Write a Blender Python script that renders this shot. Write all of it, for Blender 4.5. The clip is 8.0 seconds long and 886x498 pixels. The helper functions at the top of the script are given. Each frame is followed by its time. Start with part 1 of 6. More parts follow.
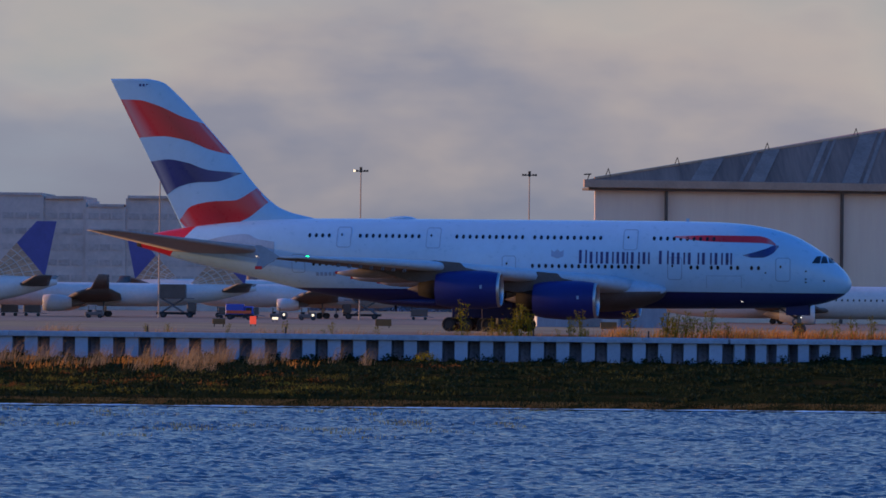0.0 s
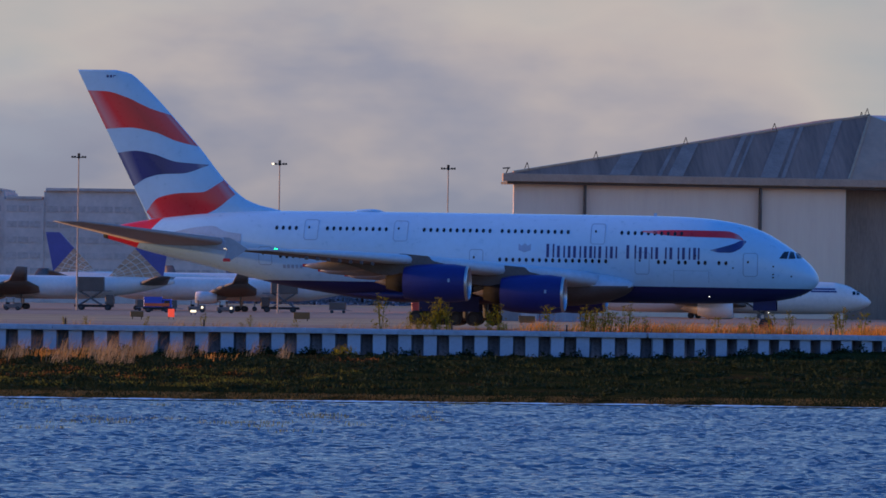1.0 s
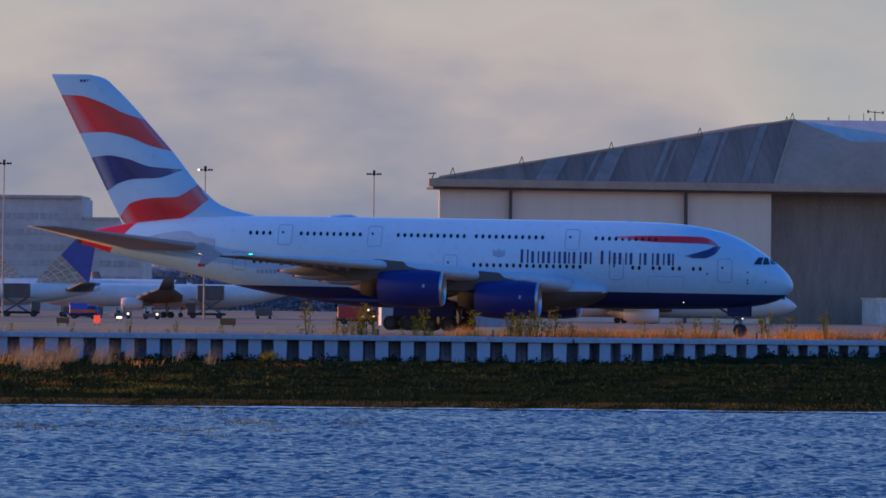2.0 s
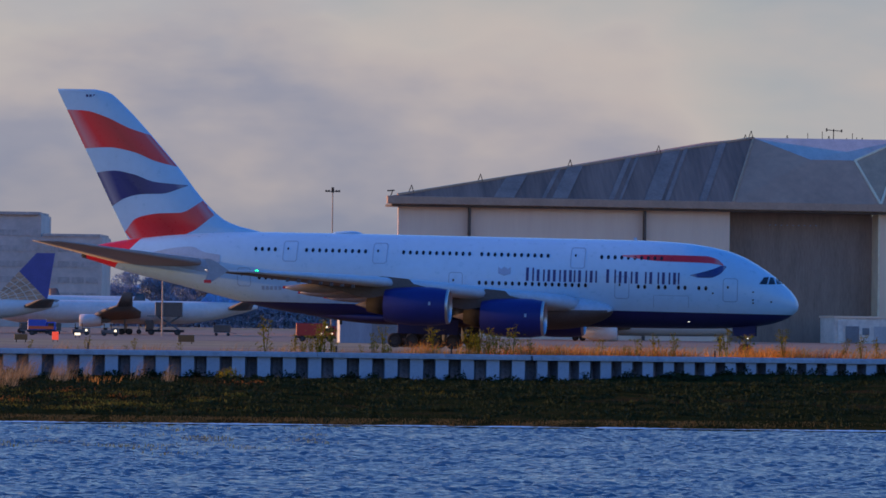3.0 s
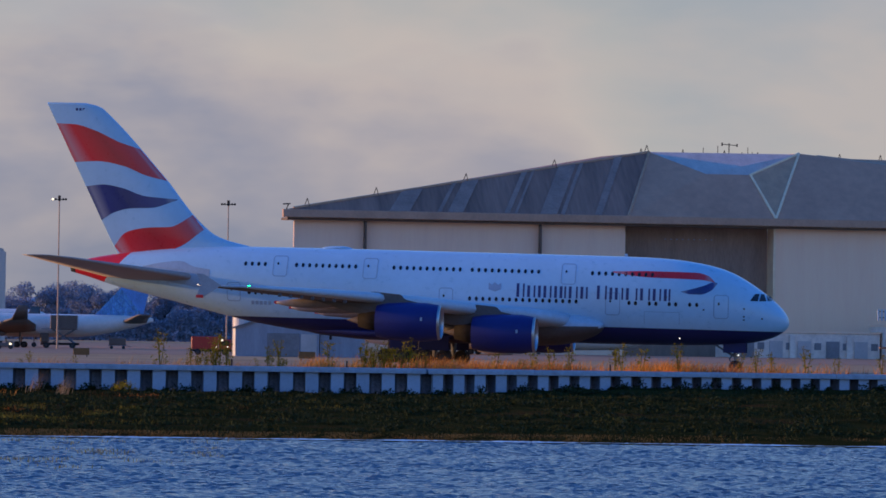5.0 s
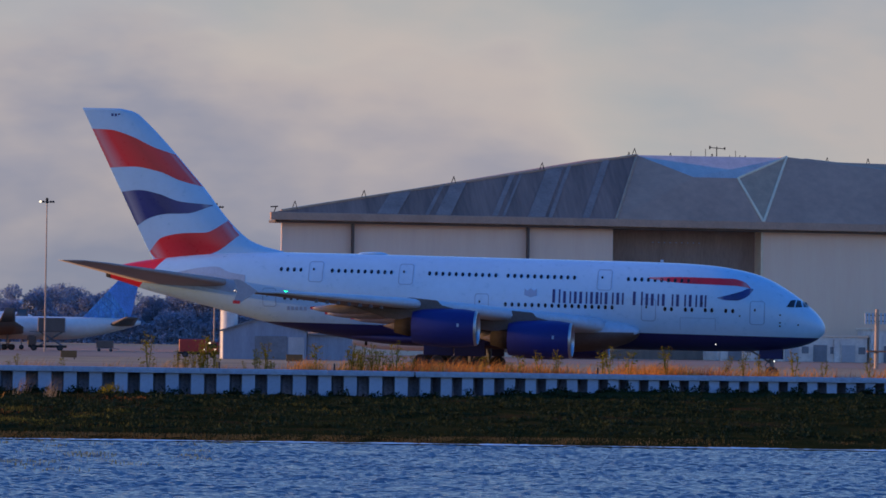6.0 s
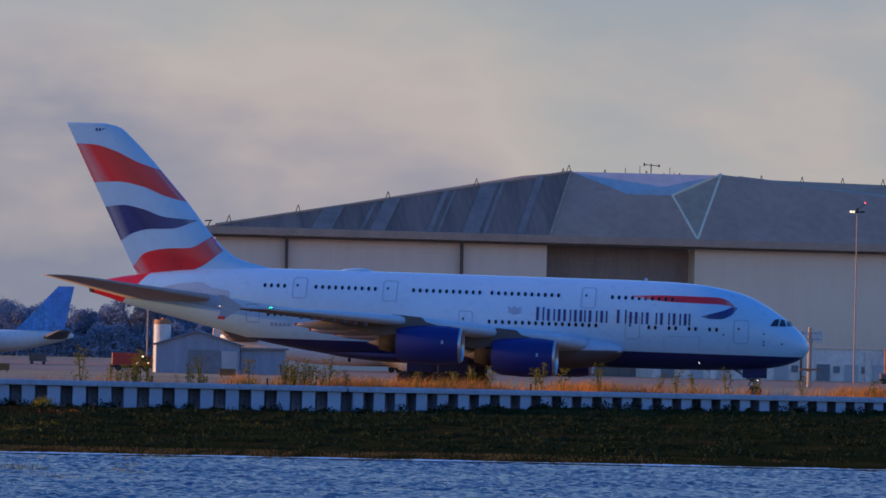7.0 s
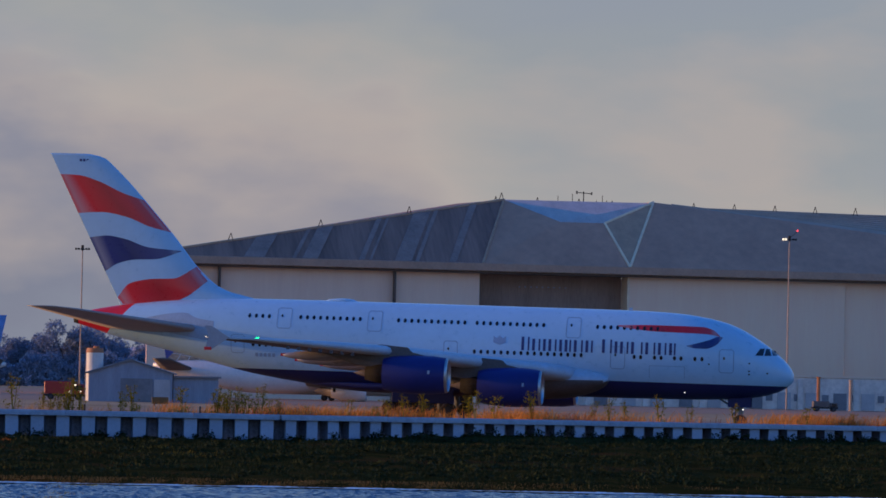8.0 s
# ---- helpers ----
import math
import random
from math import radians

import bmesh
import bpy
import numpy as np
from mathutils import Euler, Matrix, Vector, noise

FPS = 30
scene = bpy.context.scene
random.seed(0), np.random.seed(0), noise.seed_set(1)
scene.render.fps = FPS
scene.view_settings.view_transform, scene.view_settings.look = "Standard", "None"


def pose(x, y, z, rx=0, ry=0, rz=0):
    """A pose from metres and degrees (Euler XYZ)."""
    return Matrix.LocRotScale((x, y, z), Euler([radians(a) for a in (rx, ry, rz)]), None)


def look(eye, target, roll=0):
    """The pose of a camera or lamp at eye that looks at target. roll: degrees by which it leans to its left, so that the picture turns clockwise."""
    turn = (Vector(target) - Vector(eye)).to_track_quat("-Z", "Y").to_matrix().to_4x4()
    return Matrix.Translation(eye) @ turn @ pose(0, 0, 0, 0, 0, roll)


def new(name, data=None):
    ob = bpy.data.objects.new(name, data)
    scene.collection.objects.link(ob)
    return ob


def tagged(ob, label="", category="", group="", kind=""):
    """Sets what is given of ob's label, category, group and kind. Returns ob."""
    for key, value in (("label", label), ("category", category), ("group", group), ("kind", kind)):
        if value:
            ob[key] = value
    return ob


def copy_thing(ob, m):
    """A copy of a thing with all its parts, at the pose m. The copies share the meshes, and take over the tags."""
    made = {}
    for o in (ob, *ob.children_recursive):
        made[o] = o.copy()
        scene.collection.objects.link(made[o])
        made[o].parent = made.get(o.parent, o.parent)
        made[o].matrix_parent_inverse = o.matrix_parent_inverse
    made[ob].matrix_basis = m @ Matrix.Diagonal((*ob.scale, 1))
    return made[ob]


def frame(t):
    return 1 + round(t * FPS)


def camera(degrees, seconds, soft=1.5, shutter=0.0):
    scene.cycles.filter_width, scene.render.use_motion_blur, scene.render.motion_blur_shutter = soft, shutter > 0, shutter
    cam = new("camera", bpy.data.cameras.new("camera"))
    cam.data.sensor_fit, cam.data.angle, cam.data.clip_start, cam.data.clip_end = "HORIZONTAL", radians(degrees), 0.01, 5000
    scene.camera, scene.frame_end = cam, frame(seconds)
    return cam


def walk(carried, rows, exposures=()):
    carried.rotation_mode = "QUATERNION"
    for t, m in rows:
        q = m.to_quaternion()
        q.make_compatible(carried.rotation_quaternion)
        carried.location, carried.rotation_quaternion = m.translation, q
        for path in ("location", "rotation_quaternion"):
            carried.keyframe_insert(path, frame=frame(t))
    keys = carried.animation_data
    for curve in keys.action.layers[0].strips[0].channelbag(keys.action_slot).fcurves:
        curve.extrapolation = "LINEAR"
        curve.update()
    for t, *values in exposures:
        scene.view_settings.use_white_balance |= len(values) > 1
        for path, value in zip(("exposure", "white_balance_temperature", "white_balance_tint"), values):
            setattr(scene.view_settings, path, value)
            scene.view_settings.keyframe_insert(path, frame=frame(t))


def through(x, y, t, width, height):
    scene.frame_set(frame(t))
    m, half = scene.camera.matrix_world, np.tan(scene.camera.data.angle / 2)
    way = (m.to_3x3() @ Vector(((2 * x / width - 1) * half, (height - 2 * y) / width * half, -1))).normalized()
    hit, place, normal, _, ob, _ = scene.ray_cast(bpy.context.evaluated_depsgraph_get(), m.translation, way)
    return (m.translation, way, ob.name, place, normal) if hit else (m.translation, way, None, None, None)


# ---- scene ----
# ---- camera: one long lens on the far shore of the lagoon, panning after the taxiing airliner ----
EYE = 3.33
cam = camera(9.74, 8.0, soft=1.65)
PAN = [
    (0.0, 2.677, 0.567, -0.634), (0.5, 2.252, 0.416, -0.700), (1.0, 1.778, 0.506, -0.798), (1.5, 1.313, 0.589, -1.029),
    (1.7, 1.166, 0.554, -0.797), (3.0, 0.506, 0.771, -0.751), (3.5, 0.204, 0.852, -0.872), (4.0, 0.000, 0.897, -0.904),
    (4.5, -0.212, 0.827, -0.635), (5.0, -0.645, 0.936, -0.852), (5.2, -0.839, 0.741, -0.949), (6.3, -0.754, 1.047, -0.921),
    (6.5, -0.951, 1.063, -1.139), (7.0, -1.518, 1.154, -1.301), (7.5, -1.956, 1.415, -1.083), (8.0, -2.258, 1.479, -1.218),
]
walk(cam, [(t, pose(0, 0, EYE, 90 + p, r, y)) for t, y, p, r in PAN], [(0.0, -0.18), (0.9, 0.0), (6.6, 0.0), (8.0, -0.24)])

# ---- light: low sun at the far left, blue evening sky behind the camera, a cloud bank ahead ----
SUN_UP, SUN_AZ = radians(8.0), radians(-83.0)      # azimuth from +y towards +x
sun = new("sun", bpy.data.lights.new("sun", "SUN"))
sun.data.energy, sun.data.angle, sun.data.color = 4.2, radians(0.6), (1.0, 0.55, 0.26)
to_sun = Vector((math.sin(SUN_AZ) * math.cos(SUN_UP), math.cos(SUN_AZ) * math.cos(SUN_UP), math.sin(SUN_UP)))
sun.matrix_world = look((0, 0, 300), Vector((0, 0, 300)) - to_sun)


def node(nt, kind, **values):
    n = nt.nodes.new(kind)
    for key, value in values.items():
        if key in n.inputs:
            n.inputs[key].default_value = value
    return n


def ramp(nt, source, stops):
    n = nt.nodes.new("ShaderNodeValToRGB")
    while len(n.color_ramp.elements) < len(stops):
        n.color_ramp.elements.new(0.5)
    for e, (at, c) in zip(n.color_ramp.elements, stops):
        e.position, e.color = at, (*c, 1) if len(c) == 3 else c
    nt.links.new(source, n.inputs[0])
    return n.outputs[0]


def mathn(nt, op, a, b=None, c=None):
    n = nt.nodes.new("ShaderNodeMath")
    n.operation = op
    for i, v in enumerate((a, b, c)):
        if v is None:
            continue
        if isinstance(v, (int, float)):
            n.inputs[i].default_value = v
        else:
            nt.links.new(v, n.inputs[i])
    return n.outputs[0]


def mixc(nt, f, a, b, blend="MIX"):
    n = nt.nodes.new("ShaderNodeMix")
    n.data_type, n.blend_type = "RGBA", blend
    for sock, v in ((n.inputs[0], f), (n.inputs[6], a), (n.inputs[7], b)):
        if isinstance(v, (int, float)):
            sock.default_value = v
        elif isinstance(v, tuple):
            sock.default_value = (*v, 1)
        else:
            nt.links.new(v, sock)
    return n.outputs[2]


def make_world():
    w = bpy.data.worlds.new("evening_sky")
    scene.world = w
    w.use_nodes = True
    nt = w.node_tree
    nt.nodes.clear()
    out, bg = nt.nodes.new("ShaderNodeOutputWorld"), nt.nodes.new("ShaderNodeBackground")
    nt.links.new(bg.outputs[0], out.inputs[0])
    sky = nt.nodes.new("ShaderNodeTexSky")
    sky.sky_type, sky.sun_disc = "NISHITA", False
    sky.sun_elevation, sky.sun_rotation = SUN_UP, SUN_AZ
    sky.ozone_density, sky.dust_density, sky.air_density = 5.0, 0.3, 1.3
    tc = nt.nodes.new("ShaderNodeTexCoord")
    sep = nt.nodes.new("ShaderNodeSeparateXYZ")
    nt.links.new(tc.outputs["Generated"], sep.inputs[0])
    x, y, z = sep.outputs
    clear = mixc(nt, 1.0, sky.outputs[0], SKY_GAIN, "MULTIPLY")
    mp = nt.nodes.new("ShaderNodeMapping")
    mp.inputs["Scale"].default_value = (8, 8, 19)
    mp.inputs["Location"].default_value = (2.1, 0.9, 4.6)
    nt.links.new(tc.outputs["Generated"], mp.inputs[0])
    n1 = node(nt, "ShaderNodeTexNoise", Scale=1.0, Detail=4.0, Roughness=0.5, Distortion=0.1)
    nt.links.new(mp.outputs[0], n1.inputs["Vector"])
    n2 = node(nt, "ShaderNodeTexNoise", Scale=3.1, Detail=4.0, Roughness=0.55)
    nt.links.new(mp.outputs[0], n2.inputs["Vector"])
    puff = mathn(nt, "ADD", mathn(nt, "MULTIPLY", n1.outputs[0], 0.66), mathn(nt, "MULTIPLY", n2.outputs[0], 0.34))
    height = mathn(nt, "ADD", z, mathn(nt, "MULTIPLY", mathn(nt, "SUBTRACT", puff, 0.5), 0.105))
    thin = nt.nodes.new("ShaderNodeMapRange")
    thin.interpolation_type = "SMOOTHSTEP"
    for k, q in enumerate((0.024, 0.062, 0.0, 0.03), 1):
        thin.inputs[k].default_value = q
    nt.links.new(x, thin.inputs[0])
    height = mathn(nt, "ADD", height, thin.outputs[0])
    bank = ramp(nt, mathn(nt, "MULTIPLY", height, 8.0),
                [(0.0, (0.25, 0.268, 0.35)), (0.22, (0.27, 0.284, 0.368)), (0.30, (0.305, 0.31, 0.385)), (0.38, (0.44, 0.405, 0.42)), (0.45, (0.49, 0.456, 0.447)),
                 (0.55, (0.42, 0.428, 0.435)), (0.66, (0.365, 0.395, 0.43)), (0.9, (0.34, 0.385, 0.45)), (1.0, (0.26, 0.475, 0.75))])
    mp3 = nt.nodes.new("ShaderNodeMapping")
    mp3.inputs["Scale"].default_value = (12, 12, 30)
    mp3.inputs["Location"].default_value = (5.2, 1.3, 2.2)
    nt.links.new(tc.outputs["Generated"], mp3.inputs[0])
    n3 = node(nt, "ShaderNodeTexNoise", Scale=1.0, Detail=5.0, Roughness=0.5, Distortion=0.15)
    nt.links.new(mp3.outputs[0], n3.inputs["Vector"])
    bank = mixc(nt, ramp(nt, n3.outputs[0], [(0.52, (0, 0, 0)), (0.68, (0.55, 0.55, 0.55))]), bank, (0.575, 0.485, 0.44))
    bank = mixc(nt, ramp(nt, n3.outputs[0], [(0.34, (0.6, 0.6, 0.6)), (0.5, (0, 0, 0))]), bank, (0.33, 0.37, 0.45))
    ahead = ramp(nt, mathn(nt, "MULTIPLY_ADD", y, 0.5, 0.5), [(0.55, (0, 0, 0)), (0.8, (1, 1, 1))])
    low = ramp(nt, z, [(0.14, (1, 1, 1)), (0.55, (0, 0, 0))])
    mask = mixc(nt, 1.0, ahead, low, "MULTIPLY")
    haze = ramp(nt, z, [(0.0, (0.8, 0.8, 0.8)), (0.12, (0.62, 0.62, 0.62)), (0.42, (0, 0, 0))])
    clear = mixc(nt, haze, clear, (0.50, 0.44, 0.43))
    nt.links.new(mixc(nt, mask, clear, bank), bg.inputs[0])
    bg.inputs[1].default_value = 1.0


SKY_GAIN = (0.15, 0.29, 0.48)
make_world()


# ---- materials ----
def mat(name, colour, rough=0.6, metal=0.0, vary=0.12, scale=2.0, bump=0.0, fine=8.0, coat=0.0, spec=0.5, stretch=(1, 1, 1), emit=None, streak=0.0, random_tint=0.0):
    m = bpy.data.materials.new(name)
    m.use_nodes = True
    nt = m.node_tree
    b = nt.nodes["Principled BSDF"]
    b.inputs["Roughness"].default_value, b.inputs["Metallic"].default_value = rough, metal
    b.inputs["Coat Weight"].default_value, b.inputs["Specular IOR Level"].default_value = coat, spec
    tc = nt.nodes.new("ShaderNodeTexCoord")
    mp = nt.nodes.new("ShaderNodeMapping")
    mp.inputs["Scale"].default_value = stretch
    nt.links.new(tc.outputs["Object"], mp.inputs[0])
    big = node(nt, "ShaderNodeTexNoise", Scale=1.0 / scale, Detail=4.0, Roughness=0.6)
    small = node(nt, "ShaderNodeTexNoise", Scale=fine / scale, Detail=6.0, Roughness=0.65)
    for n in (big, small):
        nt.links.new(mp.outputs[0], n.inputs["Vector"])
    blend = mathn(nt, "ADD", mathn(nt, "MULTIPLY", big.outputs[0], 0.6), mathn(nt, "MULTIPLY", small.outputs[0], 0.4))
    dark = tuple(c * (1 - 2.2 * vary) for c in colour)
    lite = tuple(min(0.95, c * (1 + 2.2 * vary)) for c in colour)
    col = ramp(nt, blend, [(0.3, dark), (0.7, lite)])
    if random_tint:
        info = nt.nodes.new("ShaderNodeObjectInfo")
        isl = nt.nodes.new("ShaderNodeNewGeometry")
        r = mathn(nt, "FRACT", mathn(nt, "ADD", info.outputs["Random"], isl.outputs["Random Per Island"]))
        f = mathn(nt, "MULTIPLY_ADD", r, 2 * random_tint, 1 - random_tint)
        vm = nt.nodes.new("ShaderNodeVectorMath")
        vm.operation = "SCALE"
        nt.links.new(col, vm.inputs[0])
        nt.links.new(f, vm.inputs["Scale"])
        col = vm.outputs[0]
    nt.links.new(col, b.inputs["Base Color"])
    rr = mathn(nt, "MULTIPLY_ADD", small.outputs[0], 0.2, rough - 0.1)
    nt.links.new(rr, b.inputs["Roughness"])
    if bump:
        bp = node(nt, "ShaderNodeBump", Strength=1.0, Distance=bump)
        nt.links.new(small.outputs[0], bp.inputs["Height"])
        nt.links.new(bp.outputs[0], b.inputs["Normal"])
    if emit:
        b.inputs["Emission Color"].default_value, b.inputs["Emission Strength"].default_value = (*emit[0], 1), emit[1]
    return m


def leaf_mat(name, colour, through=0.45, tint=0.4):
    """Thin dry leaf: light also comes through it."""
    m = mat(name, colour, 0.85, vary=0.22, scale=1.0, random_tint=tint, spec=0.1)
    nt = m.node_tree
    b, out = nt.nodes["Principled BSDF"], nt.nodes["Material Output"]
    tr = nt.nodes.new("ShaderNodeBsdfTranslucent")
    nt.links.new(b.inputs["Base Color"].links[0].from_socket, tr.inputs[0])
    mx = nt.nodes.new("ShaderNodeMixShader")
    mx.inputs[0].default_value = through
    nt.links.new(b.outputs[0], mx.inputs[1])
    nt.links.new(tr.outputs[0], mx.inputs[2])
    nt.links.new(mx.outputs[0], out.inputs[0])
    return m


def fade_paint(name, colour):
    """Paint that fades to white towards the edges of a livery band (u runs along the band)."""
    m = mat(name, colour, 0.3, vary=0.03, coat=0.3)
    nt = m.node_tree
    b = nt.nodes["Principled BSDF"]
    uv = nt.nodes.new("ShaderNodeUVMap")
    sep = nt.nodes.new("ShaderNodeSeparateXYZ")
    nt.links.new(uv.outputs[0], sep.inputs[0])
    dark = tuple(c * 0.72 for c in colour)
    pale = tuple(0.2 + 0.5 * c for c in colour)
    mid = tuple(0.03 + 0.95 * c for c in colour)
    c = ramp(nt, sep.outputs[0], [(0.0, mid), (0.06, pale), (0.2, colour), (0.52, dark), (0.72, colour), (0.9, mid), (0.95, pale), (1.0, mid)])
    nt.links.new(c, b.inputs["Base Color"])
    return m


# the airliner's white has the blue of the skylight mixed into its colour
WHITE = mat("skylight_tinted_white_paint", (0.335, 0.535, 0.675), 0.3, vary=0.03, scale=5.0, coat=0.25)
NAVY = mat("navy_aircraft_paint", (0.012, 0.016, 0.085), 0.5, vary=0.08, scale=4.0, spec=0.3)
BLUE_COWL = mat("blue_cowl_paint", (0.010, 0.019, 0.135), 0.5, vary=0.08, scale=3.0, spec=0.3)
RED = fade_paint("red_livery_band", (0.66, 0.012, 0.02))
NAVY_BAND = fade_paint("navy_livery_band", (0.012, 0.02, 0.14))
RED_PLAIN = mat("red_aircraft_paint", (0.62, 0.012, 0.02), 0.35, vary=0.05)
NAVY_LETTER = mat("navy_lettering", (0.015, 0.025, 0.13), 0.4, vary=0.03)
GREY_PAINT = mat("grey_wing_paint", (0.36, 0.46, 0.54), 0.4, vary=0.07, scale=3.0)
# darker grey paints shade onto undersides, pylons and slat tracks
GREY_DARK = mat("shade_darkened_grey", (0.085, 0.078, 0.078), 0.6, vary=0.16, scale=2.0)
FAIRING = mat("grey_fairing_paint", (0.22, 0.19, 0.18), 0.5, vary=0.12, scale=1.5)
WINDOW = mat("cabin_window", (0.012, 0.014, 0.02), 0.12, vary=0.05)
SEAM = mat("panel_seam", (0.21, 0.31, 0.42), 0.5, vary=0.05)
CREST = mat("pale_crest", (0.24, 0.34, 0.46), 0.5, vary=0.05)
# grey with the brown reflection of the ground painted in
STAB = mat("ground_tinted_grey_tailplane", (0.30, 0.255, 0.23), 0.5, vary=0.08, scale=3.0)
METAL = mat("bare_metal", (0.40, 0.41, 0.43), 0.38, 1.0, vary=0.08)
DARK_METAL = mat("dark_metal", (0.022, 0.021, 0.02), 0.6, 0.0, vary=0.2, spec=0.2)
SEAL = mat("grey_seal_plate", (0.25, 0.34, 0.43), 0.45, vary=0.08)
FENCE = mat("blue_grey_fence_paint", (0.22, 0.28, 0.34), 0.45, vary=0.08)
# nozzle colour is blackened to give the shade behind the engine
TITANIUM = mat("shade_dark_titanium", (0.016, 0.014, 0.013), 0.8, 0.0, vary=0.3, spec=0.1)
CONE = mat("pale_exhaust_cone", (0.20, 0.16, 0.14), 0.5, vary=0.2)
RUBBER = mat("tyre_rubber", (0.018, 0.018, 0.02), 0.75, vary=0.15, scale=0.5)
HUB = mat("dull_wheel_hub", (0.05, 0.05, 0.052), 0.6, 0.2, vary=0.15)
STEEL = mat("gear_steel", (0.16, 0.16, 0.17), 0.4, 0.5, vary=0.15)
LAMP_WHITE = mat("white_lamp", (0.9, 0.9, 0.9), 0.3, emit=((1.0, 0.93, 0.8), 2.2))
LAMP_GREEN = mat("green_lamp", (0.1, 0.9, 0.3), 0.3, emit=((0.0, 1.0, 0.2), 9.0))
LAMP_RED = mat("red_lamp", (0.9, 0.1, 0.1), 0.3, emit=((1.0, 0.05, 0.06), 4.0))
LAMP_WARM = mat("warm_lamp", (0.9, 0.8, 0.6), 0.3, emit=((1.0, 0.8, 0.5), 1.6))


# ---- mesh helpers ----
def link_mesh(name, verts, faces, material, parent=None, label="", smooth=False, uv=None):
    me = bpy.data.meshes.new(name)
    me.from_pydata([tuple(v) for v in verts], [], faces)
    for m in (material if isinstance(material, (list, tuple)) else [material]):
        me.materials.append(m)
    if smooth:
        me.shade_smooth()
    if uv is not None:
        layer = me.uv_layers.new()
        idx = np.empty(len(me.loops), int)
        me.loops.foreach_get("vertex_index", idx)
        layer.data.foreach_set("uv", np.array(uv)[idx].ravel())
    ob = new(name, me)
    ob.parent = parent
    if label:
        ob["label"] = label
    return ob


def part(name, bm, material, parent=None, label="", smooth=False):
    me = bpy.data.meshes.new(name)
    bm.to_mesh(me)
    bm.free()
    for m in (material if isinstance(material, (list, tuple)) else [material]):
        me.materials.append(m)
    if smooth:
        me.shade_smooth()
    ob = new(name, me)
    ob.parent = parent
    if label:
        ob["label"] = label
    return ob


def box(bm, lo, hi, bevel=0.0):
    c = [(a + b) / 2 for a, b in zip(lo, hi)]
    s = [abs(b - a) for a, b in zip(lo, hi)]
    r = bmesh.ops.create_cube(bm, size=1.0, matrix=Matrix.Translation(c) @ Matrix.Diagonal((*s, 1)))
    if bevel:
        edges = {e for v in r["verts"] for e in v.link_edges}
        bmesh.ops.bevel(bm, geom=list(edges), offset=bevel, segments=1, affect="EDGES")
    return bm


def boxed(name, lo, hi, material, parent=None, label="", bevel=0.0):
    return part(name, box(bmesh.new(), lo, hi, bevel), material, parent, label)


def rod(bm, a, b, r0, r1=None, n=8):
    a, b = Vector(a), Vector(b)
    d = b - a
    m = Matrix.Translation((a + b) / 2) @ d.to_track_quat("Z", "Y").to_matrix().to_4x4()
    bmesh.ops.create_cone(bm, cap_ends=True, segments=n, radius1=r0, radius2=r0 if r1 is None else r1, depth=d.length, matrix=m)
    return bm


def grid_faces(nu, nv, close_u=False):
    f = []
    for j in range(nv - 1):
        for i in range(nu if close_u else nu - 1):
            a, b = j * nu + i, j * nu + (i + 1) % nu
            f.append((a, b, b + nu, a + nu))
    return f


def empty(name, m, label, category, group="", kind=""):
    e = new(name)
    e.matrix_basis = m
    return tagged(e, label, category, group, kind)


def smooth_at(xs, ys, x):
    """Smooth curve through a few stations (monotone cubic)."""
    xs, ys = np.asarray(xs, float), np.asarray(ys, float)
    d = np.diff(ys) / np.diff(xs)
    m = np.concatenate([[d[0]], np.where(d[1:] * d[:-1] > 0, 2 * d[1:] * d[:-1] / (d[1:] + d[:-1] + 1e-12), 0), [d[-1]]])
    x = np.clip(x, xs[0], xs[-1])
    i = np.clip(np.searchsorted(xs, x) - 1, 0, len(xs) - 2)
    h = xs[i + 1] - xs[i]
    t = (x - xs[i]) / h
    return ((2 * t**3 - 3 * t**2 + 1) * ys[i] + (t**3 - 2 * t**2 + t) * h * m[i] + (-2 * t**3 + 3 * t**2) * ys[i + 1] + (t**3 - t**2) * h * m[i + 1])


def body_of(stations, n=40, power=2.25):
    """Loft of a fuselage: stations of (x, bottom, top, half width)."""
    st = np.array(sorted(stations))
    def at(x):
        return [smooth_at(st[:, 0], st[:, k], x) for k in (1, 2, 3)]
    def side(x, z):
        lo, hi, w = at(x)
        q = np.clip(abs(z - (lo + hi) / 2) / ((hi - lo) / 2), 0, 0.999)
        return w * (1 - q**power) ** (1 / power)
    def mesh(count):
        xs = np.concatenate([st[0, 0] + (st[-1, 0] - st[0, 0]) * np.linspace(0, 1, count), st[:, 0]])
        xs = np.concatenate([xs, st[-1, 0] - np.array([0.02, 0.08, 0.2, 0.4, 0.7, 1.1, 1.6])])
        xs = np.unique(np.round(xs, 3))
        v = []
        for x in xs:
            lo, hi, w = at(x)
            for k in range(n):
                a = 2 * math.pi * k / n
                c, s = math.cos(a), math.sin(a)
                v.append((x, w * math.copysign(abs(c) ** (2 / power), c), (lo + hi) / 2 + (hi - lo) / 2 * math.copysign(abs(s) ** (2 / power), s)))
        f = grid_faces(n, len(xs), True)
        f.append(tuple(range(n))[::-1])
        f.append(tuple(range((len(xs) - 1) * n, len(xs) * n)))
        return v, f
    return side, mesh


